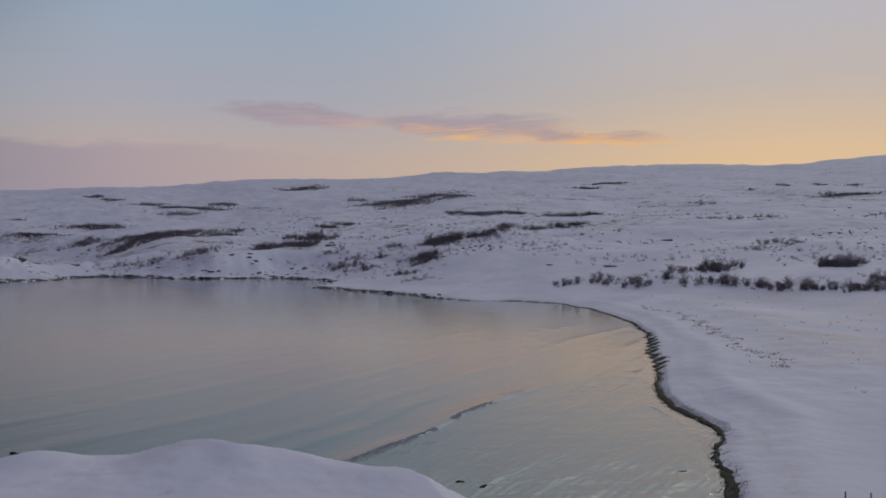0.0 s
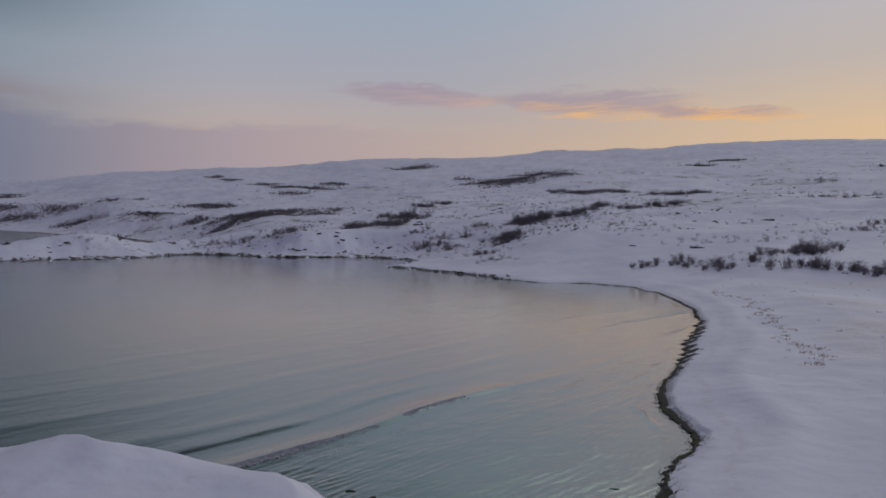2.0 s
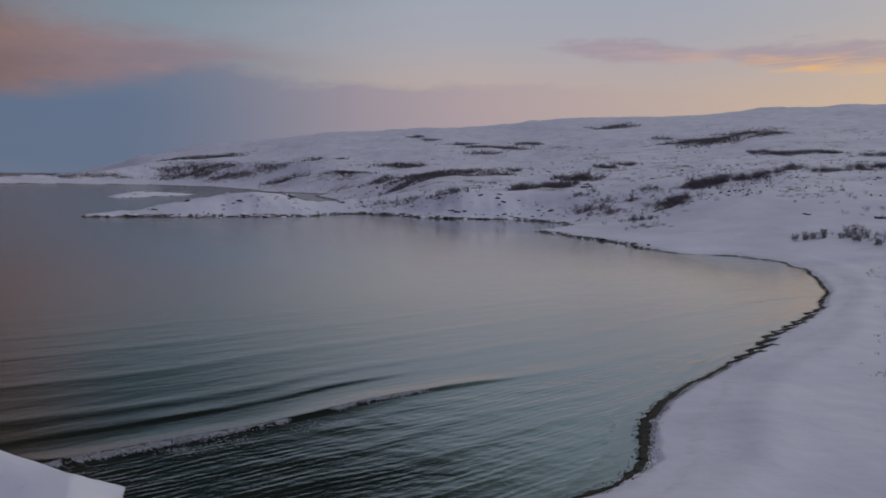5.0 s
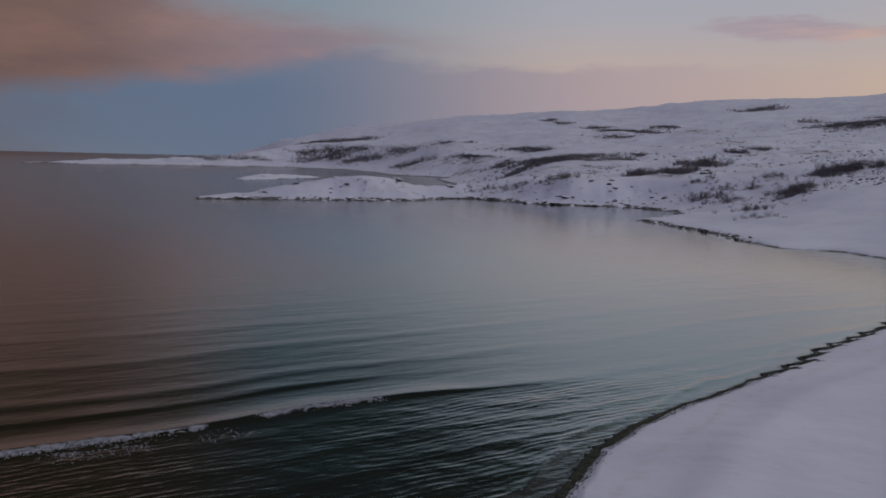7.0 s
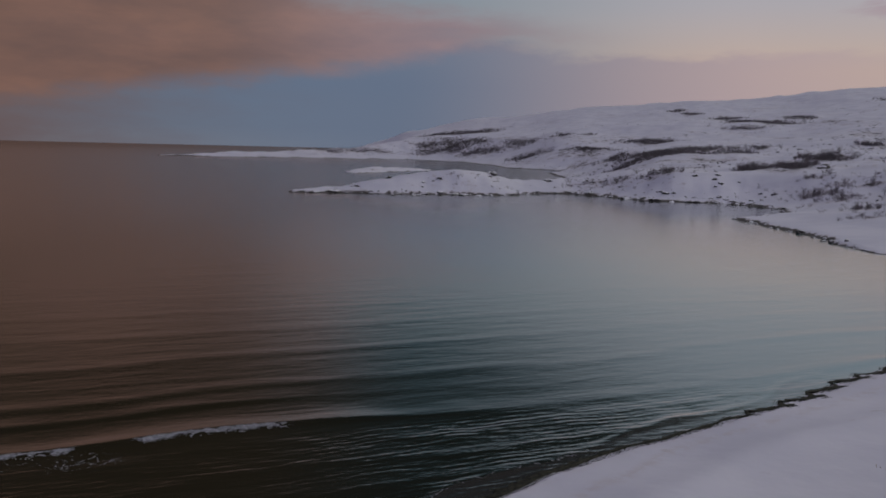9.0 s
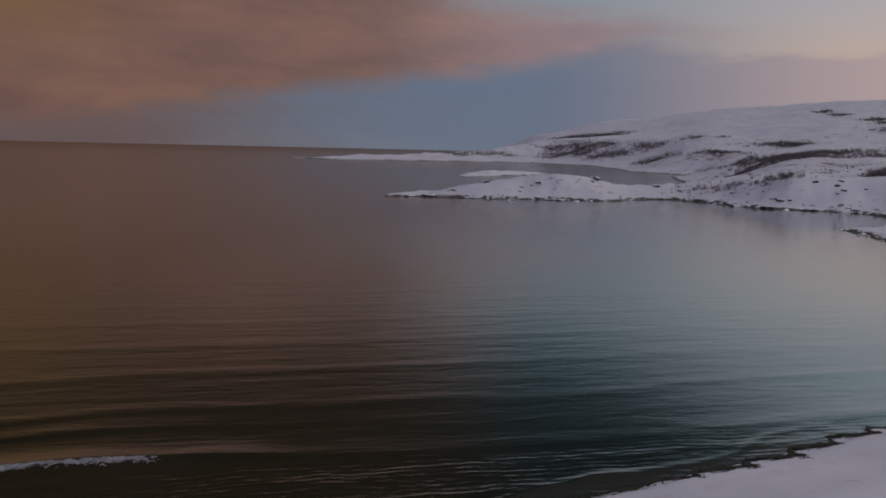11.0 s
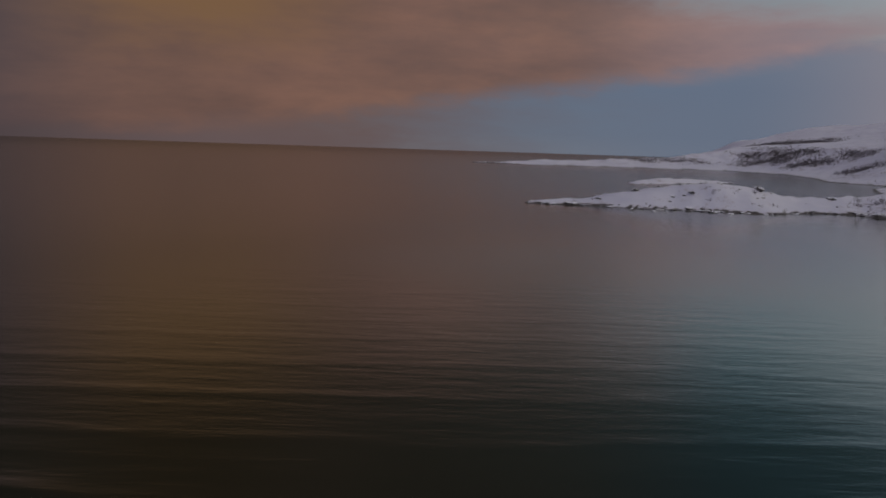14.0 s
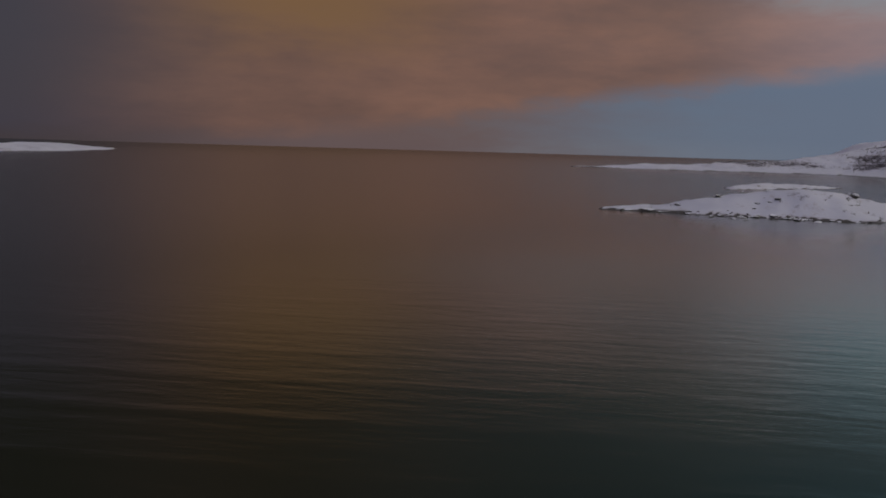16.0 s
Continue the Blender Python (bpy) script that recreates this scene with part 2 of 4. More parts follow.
def hills(x, y):
    dx, dy = x - VIEW[0], y - VIEW[1]
    r, b = np.hypot(dx, dy), np.degrees(np.arctan2(-dx, dy))
    bi = np.interp(b, BEARINGS, np.arange(len(BEARINGS)))
    ri = np.interp(r, RANGES, np.arange(len(RANGES)))
    i, j = np.minimum(bi.astype(int), len(BEARINGS) - 2), np.minimum(ri.astype(int), len(RANGES) - 2)
    u, v = bi - i, ri - j
    u, v = u * u * (3 - 2 * u) * 0.5 + u * 0.5, v * v * (3 - 2 * v) * 0.5 + v * 0.5
    t = HILLS
    return (t[i, j] * (1 - u) + t[i + 1, j] * u) * (1 - v) + (t[i, j + 1] * (1 - u) + t[i + 1, j + 1] * u) * v


MAIN = SHORE + COVE + ROUND


def land(x, y):
    """Height of the ground and distance inland."""
    wob = fbm(x, y, 9.0, 4, 0.55, 5) * 2.2
    d = inland(x, y, MAIN)
    r = np.hypot(x - VIEW[0], y - VIEW[1])
    d = d + wob * np.clip(r / 260, 0.35, 2.0)
    far = inland(x, y, ISLET) + wob * 2
    isle = inland(x, y, FAR_ISLE) + wob * 4
    beach = smooth(y, 40, 80) * (1 - smooth(y, 245, 295)) * smooth(x, -12, 10)
    bank = (1 - smooth(y, 74, 90)) * (1 - smooth(x, 6, 14))
    edge = np.where(d > 0, np.minimum(d * (0.5 - 0.12 * bank), 0.75 + 0.34 * bank) + d * 0.02, 0)
    strand = np.clip(d * 0.085, 0, 2.2) + (0.3 * smooth(d, 0.7, 1.6) + 0.35 * np.exp(-((d - 8 - 5 * fbm(x, y, 30, 2, 0.5, 71)) / 2.5) ** 2)) * (1 - smooth(d, 20, 50))
    strand = strand + fbm(x, y, 14, 4, 0.5, 81) * 0.55 * smooth(d, 3, 22)
    spit = np.exp(-(((x + 215) / 75) ** 2 + ((y - 385) / 75) ** 2))
    bluff = np.exp(-(((x + 110) / 60) ** 2 + ((y - 455) / 50) ** 2))
    rise = smooth(d, 0, 60 - 36 * spit - 25 * bluff + 0.1 * np.clip(r - 600, 0, 900))
    h = hills(x, y)
    rough = fbm(x, y, 260, 3, 0.5, 11) * np.clip((r - 300) / 45, 0, 13) + fbm(x, y, 70, 3, 0.45, 21) * np.clip((r - 230) / 45, 0, 5)
    rough = rough + fbm(x, y, 18, 3, 0.5, 31) * np.clip((r - 200) / 150, 0.25, 1.5)
    ledge = np.abs(fbm(x * 0.8 + 0.3 * y, y * 1.3, 55, 4, 0.55, 37))
    rough = rough + 2.2 * (0.25 - ledge) * smooth(r, 300, 480)
    hump = 4.2 * np.exp(-(((x + 214) / 24) ** 2 + ((y - 390) / 22) ** 2)) + 2.0 * np.exp(-(((x + 238) / 16) ** 2 + ((y - 352) / 22) ** 2))
    hump = hump + 0.8 * fbm(x, y, 24, 3, 0.5, 47) * spit
    top = (h * (1 - 0.3 * spit) + rough * (1 - 0.75 * spit) + hump) * rise
    sandy = np.maximum(strand * (1 - smooth(d, 30, 60)), 0) + np.maximum(top, 0) * smooth(d, 20, 80)
    rocky = np.maximum(edge + top, 0.4 * np.minimum(d, 1.5))
    z = sandy * beach + rocky * (1 - beach)
    # the snow bank in front
    knoll = 0.0
    for tall, cx, cy, sx, sy in ((0.71, -30, 66.2, 29.3, 15.2), (2.05, -15.8, 65.4, 6.4, 6.5), (0.8, -30.7, 64.9, 3.2, 2.7), (0.61, -2.85, 63.3, 5.4, 2.3)):
        knoll = knoll + tall * np.exp(-(((x - cx) / sx) ** 2 + ((y - cy) / sy) ** 2))
    knoll = knoll + 0.35 * fbm(x, y, 5, 3, 0.5, 43) * smooth(y, 48, 56) * (1 - smooth(y, 68, 74)) * (1 - smooth(x, 0, 8))
    z = z + knoll * (d > 0) * smooth(d, 0, 3)
    z = np.where(d < 0, np.maximum(d * 0.06, -6), z)
    z = np.where(far > 0, np.maximum(z, 4.2 * smooth(far, 0, 26) * (0.75 + 0.5 * (fbm(x, y, 40, 3, 0.5, 49) + 0.5)) + 0.2), z)
    z = np.where(isle > 0, np.maximum(z, np.minimum(isle * 0.1, 9) + fbm(x, y, 120, 3, 0.5, 41) * 4 * smooth(isle, 0, 60)), z)
    return z, np.maximum(np.maximum(d, far), isle)


# ---- materials ----
def material(name):
    m = bpy.data.materials.new(name)
    m.use_nodes = True
    g = Nodes(m.node_tree)
    shader = g.add("ShaderNodeBsdfPrincipled")
    out = g.add("ShaderNodeOutputMaterial")
    g.link(shader.outputs[0], out.inputs[0])
    return m, g, shader, out


def bump(g, shader, height, strength, distance):
    n = g.add("ShaderNodeBump")
    n.inputs["Strength"].default_value, n.inputs["Distance"].default_value = strength, distance
    g.put(n.inputs["Height"], height)
    g.link(n.outputs[0], shader.inputs["Normal"])
    g.link(n.outputs[0], shader.inputs["Coat Normal"])


def snow_ground():
    m, g, s, out = material("snow_over_heath")
    p = g.add("ShaderNodeNewGeometry").outputs["Position"]
    drift = g.noise(p, 0.05, 5.0, 0.55)
    grain = g.noise(p, 1.3, 5.0, 0.6)
    snow = g.mix(g.step(drift, 0.35, 0.65), (0.62, 0.615, 0.69, 1), (0.715, 0.705, 0.765, 1))
    bare = g.add("ShaderNodeAttribute", attribute_name="bare").outputs["Fac"]
    patch = g.noise(p, 0.11, 6.0, 0.62)
    speck = g.noise(p, 0.4, 5.0, 0.65)
    amount = g.math("ADD", g.math("ADD", bare, g.math("MULTIPLY", g.math("SUBTRACT", patch, 0.5), 1.5)), g.math("MULTIPLY", g.math("SUBTRACT", speck, 0.5), 1.3))
    mask = g.step(amount, 0.52, 0.66)
    rock = g.mix(g.step(grain, 0.35, 0.65), (0.035, 0.034, 0.034, 1), (0.12, 0.105, 0.09, 1))
    grassy = g.add("ShaderNodeAttribute", attribute_name="grassy").outputs["Fac"]
    straw = g.math("MULTIPLY", grassy, g.step(g.math("ADD", g.math("MULTIPLY", g.noise(p, 2.2, 4.0, 0.7), 0.6), g.math("MULTIPLY", drift, 0.4)), 0.42, 0.62))
    snow = g.mix(straw, snow, (0.5, 0.42, 0.36, 1))
    haze = g.math("MULTIPLY", g.step(g.math("ADD", amount, g.math("MULTIPLY", g.math("SUBTRACT", grain, 0.5), 0.5)), 0.22, 0.58), 0.5)
    snow = g.mix(haze, snow, (0.42, 0.36, 0.36, 1))
    tide = g.add("ShaderNodeAttribute", attribute_name="tide").outputs["Fac"]
    snow = g.mix(g.math("MULTIPLY", tide, g.step(g.noise(p, 0.9, 5.0, 0.65), 0.38, 0.62)), snow, (0.56, 0.5, 0.5, 1))
    g.link(g.mix(mask, snow, rock), s.inputs["Base Color"])
    s.inputs["Roughness"].default_value = 0.75
    s.inputs["Specular IOR Level"].default_value = 0.25
    bump(g, s, g.math("ADD", g.math("MULTIPLY", drift, 3.0), g.math("MULTIPLY", grain, 0.12)), 0.42, 0.5)
    return m


def sea_water():
    m, g, s, out = material("sea_water")
    p = g.add("ShaderNodeNewGeometry").outputs["Position"]
    sheen = g.add("ShaderNodeAttribute", attribute_name="sky_sheen").outputs["Fac"]
    sep = g.add("ShaderNodeSeparateXYZ")
    g.link(p, sep.inputs[0])
    run = g.math("SUBTRACT", g.math("MULTIPLY", sep.outputs[0], 0.875), g.math("MULTIPLY", sep.outputs[1], 0.484))
    along = g.math("ADD", g.math("MULTIPLY", sep.outputs[0], 0.484), g.math("MULTIPLY", sep.outputs[1], 0.875))
    a = g.noise(g.vec(run, g.math("MULTIPLY", along, 0.25), 0.0), 0.45, 4.0, 0.55, 0.3)
    b = g.noise(g.vec(run, g.math("MULTIPLY", along, 0.5), 7.0), 2.4, 3.0, 0.55)
    c = g.noise(g.vec(run, g.math("MULTIPLY", along, 0.2), 11.0), 0.8, 3.0, 0.5, 0.5)
    chop = g.add("ShaderNodeAttribute", attribute_name="chop").outputs["Fac"]
    open_sea = g.add("ShaderNodeAttribute", attribute_name="open_sea").outputs["Fac"]
    distant = g.add("ShaderNodeAttribute", attribute_name="distant").outputs["Fac"]
    g.link(g.math("ADD", g.math("ADD", 0.115, g.math("MULTIPLY", open_sea, 0.045)), g.math("MULTIPLY", distant, 0.07)), s.inputs["Roughness"])
    lagoon = g.add("ShaderNodeAttribute", attribute_name="lagoon").outputs["Fac"]
    deep = g.mix(lagoon, (0.018, 0.0165, 0.0105, 1), (0.008, 0.08, 0.10, 1))
    wash = g.add("ShaderNodeAttribute", attribute_name="wash").outputs["Fac"]
    thin = g.step(g.math("ADD", wash, g.math("MULTIPLY", g.math("SUBTRACT", g.noise(p, 0.7, 4.0, 0.6), 0.5), 0.5)), 0.3, 0.7)
    # pale base colour stands in for bright sky reflected in the far corner
    body = g.mix(sheen, deep, (0.19, 0.185, 0.145, 1))
    g.link(g.mix(g.math("MULTIPLY", thin, 0.8), body, (0.05, 0.046, 0.042, 1)), s.inputs["Base Color"])
    g.link(g.math("SUBTRACT", g.math("SUBTRACT", 2.5, g.math("MULTIPLY", open_sea, 0.88)), g.math("MULTIPLY", thin, 0.75)), s.inputs["IOR"])
    g.link(g.mix(lagoon, (0.86, 0.95, 0.90, 1), (0.5, 0.94, 1.0, 1)), s.inputs["Specular Tint"])
    g.link(g.math("MULTIPLY", g.math("SUBTRACT", 1.0, open_sea), 0.45), s.inputs["Coat Weight"])
    s.inputs["Coat IOR"].default_value = 1.6
    s.inputs["Coat Roughness"].default_value = 0.1
    gust = g.step(g.noise(p, 0.02, 3.0, 0.5), 0.35, 0.7)
    bent = g.noise(g.vec(run, along, 3.0), 0.06, 3.0, 0.5)
    comb = g.math("SINE", g.math("ADD", g.math("MULTIPLY", run, 7.4), g.math("ADD", g.math("MULTIPLY", bent, 34.0), g.math("MULTIPLY", a, 9.0))))
    lull = g.math("ADD", 0.25, g.step(c, 0.36, 0.66))
    cross = g.noise(g.vec(g.math("ADD", run, g.math("MULTIPLY", along, 0.3)), g.math("MULTIPLY", g.math("SUBTRACT", along, run), 0.4), 15.0), 1.15, 3.0, 0.6, 0.4)
    wavelets = g.math("ADD", g.math("MULTIPLY", g.math("MULTIPLY", comb, lull), 0.6), g.math("MULTIPLY", g.math("SUBTRACT", cross, 0.5), 4.0))
    ripple = g.math("MULTIPLY", wavelets, g.math("MULTIPLY", chop, RIPPLE))
    broad = g.math("MULTIPLY", a, g.math("SUBTRACT", 0.32, g.math("MULTIPLY", open_sea, 0.08)))
    small = g.math("MULTIPLY", b, g.math("ADD", 0.03, g.math("MULTIPLY", gust, 0.06)))
    rise = g.math("ADD", g.math("ADD", broad, g.math("MULTIPLY", g.math("MULTIPLY", c, chop), 0.35)), g.math("ADD", small, ripple))
    bump(g, s, rise, 0.3, 0.5)
    # lace of foam, torn into threads and holes
    foam = g.add("ShaderNodeAttribute", attribute_name="foam").outputs["Fac"]
    warp = g.add("ShaderNodeVectorMath", operation="MULTIPLY_ADD")
    colour = g.add("ShaderNodeTexNoise")
    g.link(p, colour.inputs["Vector"])
    colour.inputs["Scale"].default_value = 0.8
    g.link(colour.outputs["Color"], warp.inputs[0])
    warp.inputs[1].default_value = (1.6, 1.6, 0.0)
    g.link(p, warp.inputs[2])
    cell = g.add("ShaderNodeTexVoronoi", feature="DISTANCE_TO_EDGE")
    g.link(warp.outputs[0], cell.inputs["Vector"])
    cell.inputs["Scale"].default_value = 0.8
    thread = g.math("SUBTRACT", 0.42, g.math("MULTIPLY", cell.outputs["Distance"], 2.2))
    bubbles = g.math("SUBTRACT", g.noise(p, 4.5, 5.0, 0.7), 0.5)
    cover = g.step(g.math("ADD", g.math("ADD", foam, thread), g.math("MULTIPLY", bubbles, 1.4)), 0.6, 1.0)
    cover = g.math("MULTIPLY", cover, g.step(foam, 0.04, 0.3))
    froth = g.add("ShaderNodeBsdfDiffuse")
    g.link(g.mix(g.step(bubbles, -0.12, 0.15), (0.17, 0.175, 0.19, 1), (0.38, 0.38, 0.41, 1)), froth.inputs[0])
    both = g.add("ShaderNodeMixShader")
    g.link(g.math("MULTIPLY", cover, 0.85), both.inputs[0])
    g.link(s.outputs[0], both.inputs[1])
    g.link(froth.outputs[0], both.inputs[2])
    g.link(both.outputs[0], out.inputs[0])
    return m


RIPPLE = 0.105
SNOW, WATER = snow_ground(), sea_water()


# ---- ground and water ----
def sheet(name, rows, cols, xs, ys, zs, mat, attributes=()):
    """A sheet of quads over a grid of places."""
    count = rows * cols
    me = bpy.data.meshes.new(name)
    me.vertices.add(count)
    me.vertices.foreach_set("co", np.stack([xs.ravel(), ys.ravel(), zs.ravel()], 1).astype(np.float32).ravel())
    i, j = np.meshgrid(np.arange(rows - 1), np.arange(cols - 1), indexing="ij")
    a = (i * cols + j).ravel()
    quads = np.stack([a, a + 1, a + cols + 1, a + cols], 1)
    me.loops.add(quads.size)
    me.loops.foreach_set("vertex_index", quads.ravel().astype(np.int32))
    me.polygons.add(len(quads))
    me.polygons.foreach_set("loop_start", (np.arange(len(quads)) * 4).astype(np.int32))
    for key, values in attributes:
        me.attributes.new(key, "FLOAT", "POINT").data.foreach_set("value", values.ravel().astype(np.float32))
    me.update()
    me.validate()
    me.polygons.foreach_set("use_smooth", np.ones(len(quads), bool))
    me.materials.append(mat)
    return new(name, me)


def fan(fine, radii):
    """Places on rings round the bay, with fine spacing over the bearings that matter."""
    b = np.radians(np.concatenate([np.linspace(-180, -39, 48), np.arange(-36, 106, fine), np.linspace(108, 180, 25)]))[::-1]
    r, b = np.meshgrid(radii, b, indexing="ij")
    return len(radii), r.shape[1], VIEW[0] - r * np.sin(b), VIEW[1] + r * np.cos(b)


# patches of scrub: x, y, half width, half depth (across and along the line from the bay)
HILL_SCRUB = [(-688, 1679, 16.2, 24.1), (-638, 1630, 17.2, 16.0), (-542, 1561, 20.7, 29.9), (-413, 1298, 18.2, 26.7), (-371, 1303, 27.2, 38.4), (-367, 1423, 19.7, 28.6), (-377, 1210, 22.6, 6.8), (-419, 1017, 30.4, 11.1),
    (-450, 923, 14.7, 5.3), (-205, 673, 14.1, 21.4), (-176, 666, 11.1, 17.4), (-171, 698, 6.4, 6.5), (-91, 1209, 21.7, 23.1), (-48, 1167, 21.9, 31.5), (-24, 1274, 22.8, 32.6), (-130, 1281, 17.2, 8.2),
    (-299, 1819, 33.0, 38.3), (14, 1162, 20.8, 15.3), (229, 1366, 15.5, 23.1), (292, 1503, 19.2, 27.9)]
BLUFF_SCRUB = [(-105, 506, 6.0, 10.8), (-88, 522, 8.5, 14.1), (-86, 574, 9.3, 10.7), (-106, 598, 4.1, 4.3), (-97, 708, 8.9, 4.5), (-86, 736, 7.3, 4.4), (-26, 465, 2.9, 2.0), (-5, 471, 6.3, 9.0),
    (-10, 415, 7.4, 10.0)]
POINT_SCRUB = [(-60, 467, 3.8, 2.0), (-52, 441, 5.9, 4.6), (-39, 430, 7.3, 3.3), (-33, 450, 4.4, 2.0), (-18, 373, 4.7, 3.1), (-9, 346, 1.9, 2.0), (-47, 453, 4.1, 2.0)]
MID_SCRUB = [(4, 474, 7.4, 12.6), (16, 474, 8.5, 7.2), (27, 478, 7.7, 3.0), (41, 552, 4.4, 8.8), (55, 540, 9.7, 2.9), (76, 552, 7.5, 4.2), (87, 560, 4.1, 8.3), (109, 775, 15.7, 5.0),
    (136, 787, 7.8, 8.6), (35, 822, 12.9, 12.1), (66, 833, 14.9, 4.5), (12, 878, 5.9, 6.6)]
HIGH_SCRUB = [(484, 1054, 16.6, 24.6), (509, 1051, 15.6, 20.6), (574, 1308, 7.7, 13.0), (588, 1227, 7.3, 12.5), (515, 1303, 7.5, 12.8), (439, 1221, 7.0, 8.8), (267, 871, 9.0, 2.9), (212, 577, 5.5, 2.0),
    (219, 569, 2.2, 2.0), (190, 563, 3.2, 6.8), (176, 559, 2.6, 2.0), (150, 390, 4.5, 4.7), (156, 384, 2.6, 4.3), (284, 559, 3.9, 2.0), (137, 374, 2.5, 2.0)]
COVE_SCRUB = [(-247, 660, 9.1, 14.8), (-217, 627, 12.7, 19.5), (-210, 642, 8.6, 14.2), (-315, 747, 9.8, 11.3), (-224, 598, 8.2, 13.5), (-136, 455, 8.9, 2.7), (-130, 461, 5.0, 9.5), (-172, 454, 8.2, 2.5),
    (-157, 453, 8.1, 2.4), (-413, 1011, 23.7, 7.1), (-445, 924, 13.4, 4.0)]
FAR_SCRUB = [(-1055, 1484, 27.3, 38.4), (-1059, 1554, 16.9, 6.6), (-1114, 1451, 22.0, 31.5), (-933, 1204, 27.4, 8.2), (-867, 1205, 26.6, 12.7), (-812, 1189, 12.9, 3.9), (-897, 1171, 22.1, 19.7), (-842, 1164, 17.1, 17.6),
    (-774, 1131, 16.3, 18.3), (-740, 1130, 18.5, 14.4), (-1013, 1057, 30.9, 9.3), (-986, 1103, 31.2, 9.3), (-957, 1116, 9.7, 5.8), (-575, 993, 16.9, 15.6), (-447, 921, 17.9, 5.4), (-702, 1145, 17.9, 7.4),
    (-615, 1130, 9.5, 7.9), (-559, 1117, 8.1, 7.7)]
NEAR_SCRUB = [(54, 305, 2.8, 2.5), (59, 300, 2.7, 2.0), (64, 294, 2.1, 2.0), (69, 290, 2.7, 2.0), (79, 299, 1.9, 2.0), (87, 312, 3.8, 2.4), (83, 284, 2.9, 2.0), (102, 318, 4.8, 9.2),
    (90, 284, 4.3, 2.8), (110, 322, 2.1, 2.0), (95, 277, 3.3, 2.0), (100, 276, 2.9, 2.0), (103, 271, 3.9, 2.0), (110, 270, 3.4, 2.0), (114, 265, 3.6, 2.0), (120, 261, 5.1, 2.0),
    (124, 257, 3.8, 3.0), (146, 314, 7.7, 5.6), (157, 324, 3.9, 3.7), (130, 259, 3.9, 3.6), (140, 271, 1.9, 5.5), (43, 305, 2.2, 2.0)]


def lie(patch):
    """Bearing and half sizes of a patch: far ones follow the contours of the slope."""
    px, py, wide, deep = patch
    b = math.atan2(VIEW[0] - px, py - VIEW[1])
    if math.hypot(px - VIEW[0], py - VIEW[1]) > 600:
        z, _ = land(np.array([px + 30.0, px - 30.0, px, px]), np.array([py, py, py + 30.0, py - 30.0]))
        along = math.atan2(z[0] - z[1], z[3] - z[2])
        turn = (along - b + math.pi / 2) % math.pi - math.pi / 2
        turn = max(-1.1, min(1.1, turn))
        b, wide = b + turn, wide / math.cos(turn)
    return px, py, b, wide, max(deep, 0.4 * wide)


def in_patch(x, y, laid):
    px, py, b, wide, deep = laid
    u = (x - px) * math.cos(b) + (y - py) * math.sin(b)
    v = -(x - px) * math.sin(b) + (y - py) * math.cos(b)
    return (u / (wide * 1.25)) ** 2 + (v / (deep * 1.25)) ** 2


def build_ground():
    radii = np.concatenate([[0.5], np.geomspace(4, 29, 60), np.geomspace(30, 110, 300), np.geomspace(112, 4900, 310), [6900.0]])
    rows, cols, x, y = fan(0.16, radii)
    z, d = land(x, y)
    r = np.hypot(x - VIEW[0], y - VIEW[1])
    steep = fbm(x, y, 45, 4, 0.55, 61)
    bare = smooth(r, 280, 420) * (0.16 + 0.5 * steep) * (1 - 0.35 * smooth(r, 1000, 2200))
    for patch in POINT_SCRUB + BLUFF_SCRUB + MID_SCRUB + HILL_SCRUB + COVE_SCRUB + FAR_SCRUB + HIGH_SCRUB:
        laid = lie(patch)
        reach = 2 * (laid[3] + laid[4])
        near = (np.abs(x - patch[0]) < reach) & (np.abs(y - patch[1]) < reach)
        bare[near] = np.maximum(bare[near], 0.6 - 0.26 * np.minimum(in_patch(x[near], y[near], laid), 2.0))
    bare = np.maximum(bare, np.where((r > 240) & (d < 2.5), 0.55, 0))
    bare = np.maximum(bare, np.where((r > 240) & (d < 0.9), 1.0, 0))
    bare = np.where((d < 0) & (r < 260), 1.0, bare)
    grassy = smooth(d, 14, 28) * smooth(y, 90, 150) * (1 - smooth(y, 250, 275)) * (x > 20) * np.clip(0.35 + 1.1 * fbm(x, y, 40, 3, 0.5, 83), 0, 0.7)
    beach = (x > 12) & (y > 60) & (y < 270)
    run_up = 4.2 + 2.2 * fbm(x, y, 18, 3, 0.5, 85)
    tide = np.where(beach, 0.45 * np.exp(-((d - run_up) / 0.7) ** 2) + 0.3 * np.exp(-((d - 1.3) / 0.8) ** 2), 0)
    return tagged(sheet("ground", rows, cols, x, y, z, SNOW, [("bare", bare), ("grassy", grassy), ("tide", tide)]), "snow-covered shore and hillside with bare heath and rock", "ground", kind="structure")


def surf(x, y):
    """Distance shoreward of the steep crest, and the place along it."""
    run = (x - 6) * 0.875 - (y - 99) * 0.484 + fbm(x, y, 40, 2, 0.5, 91) * 5.0 + ((y - 100) * 0.02) ** 2
    return run, (x - 6) * 0.484 + (y - 99) * 0.875


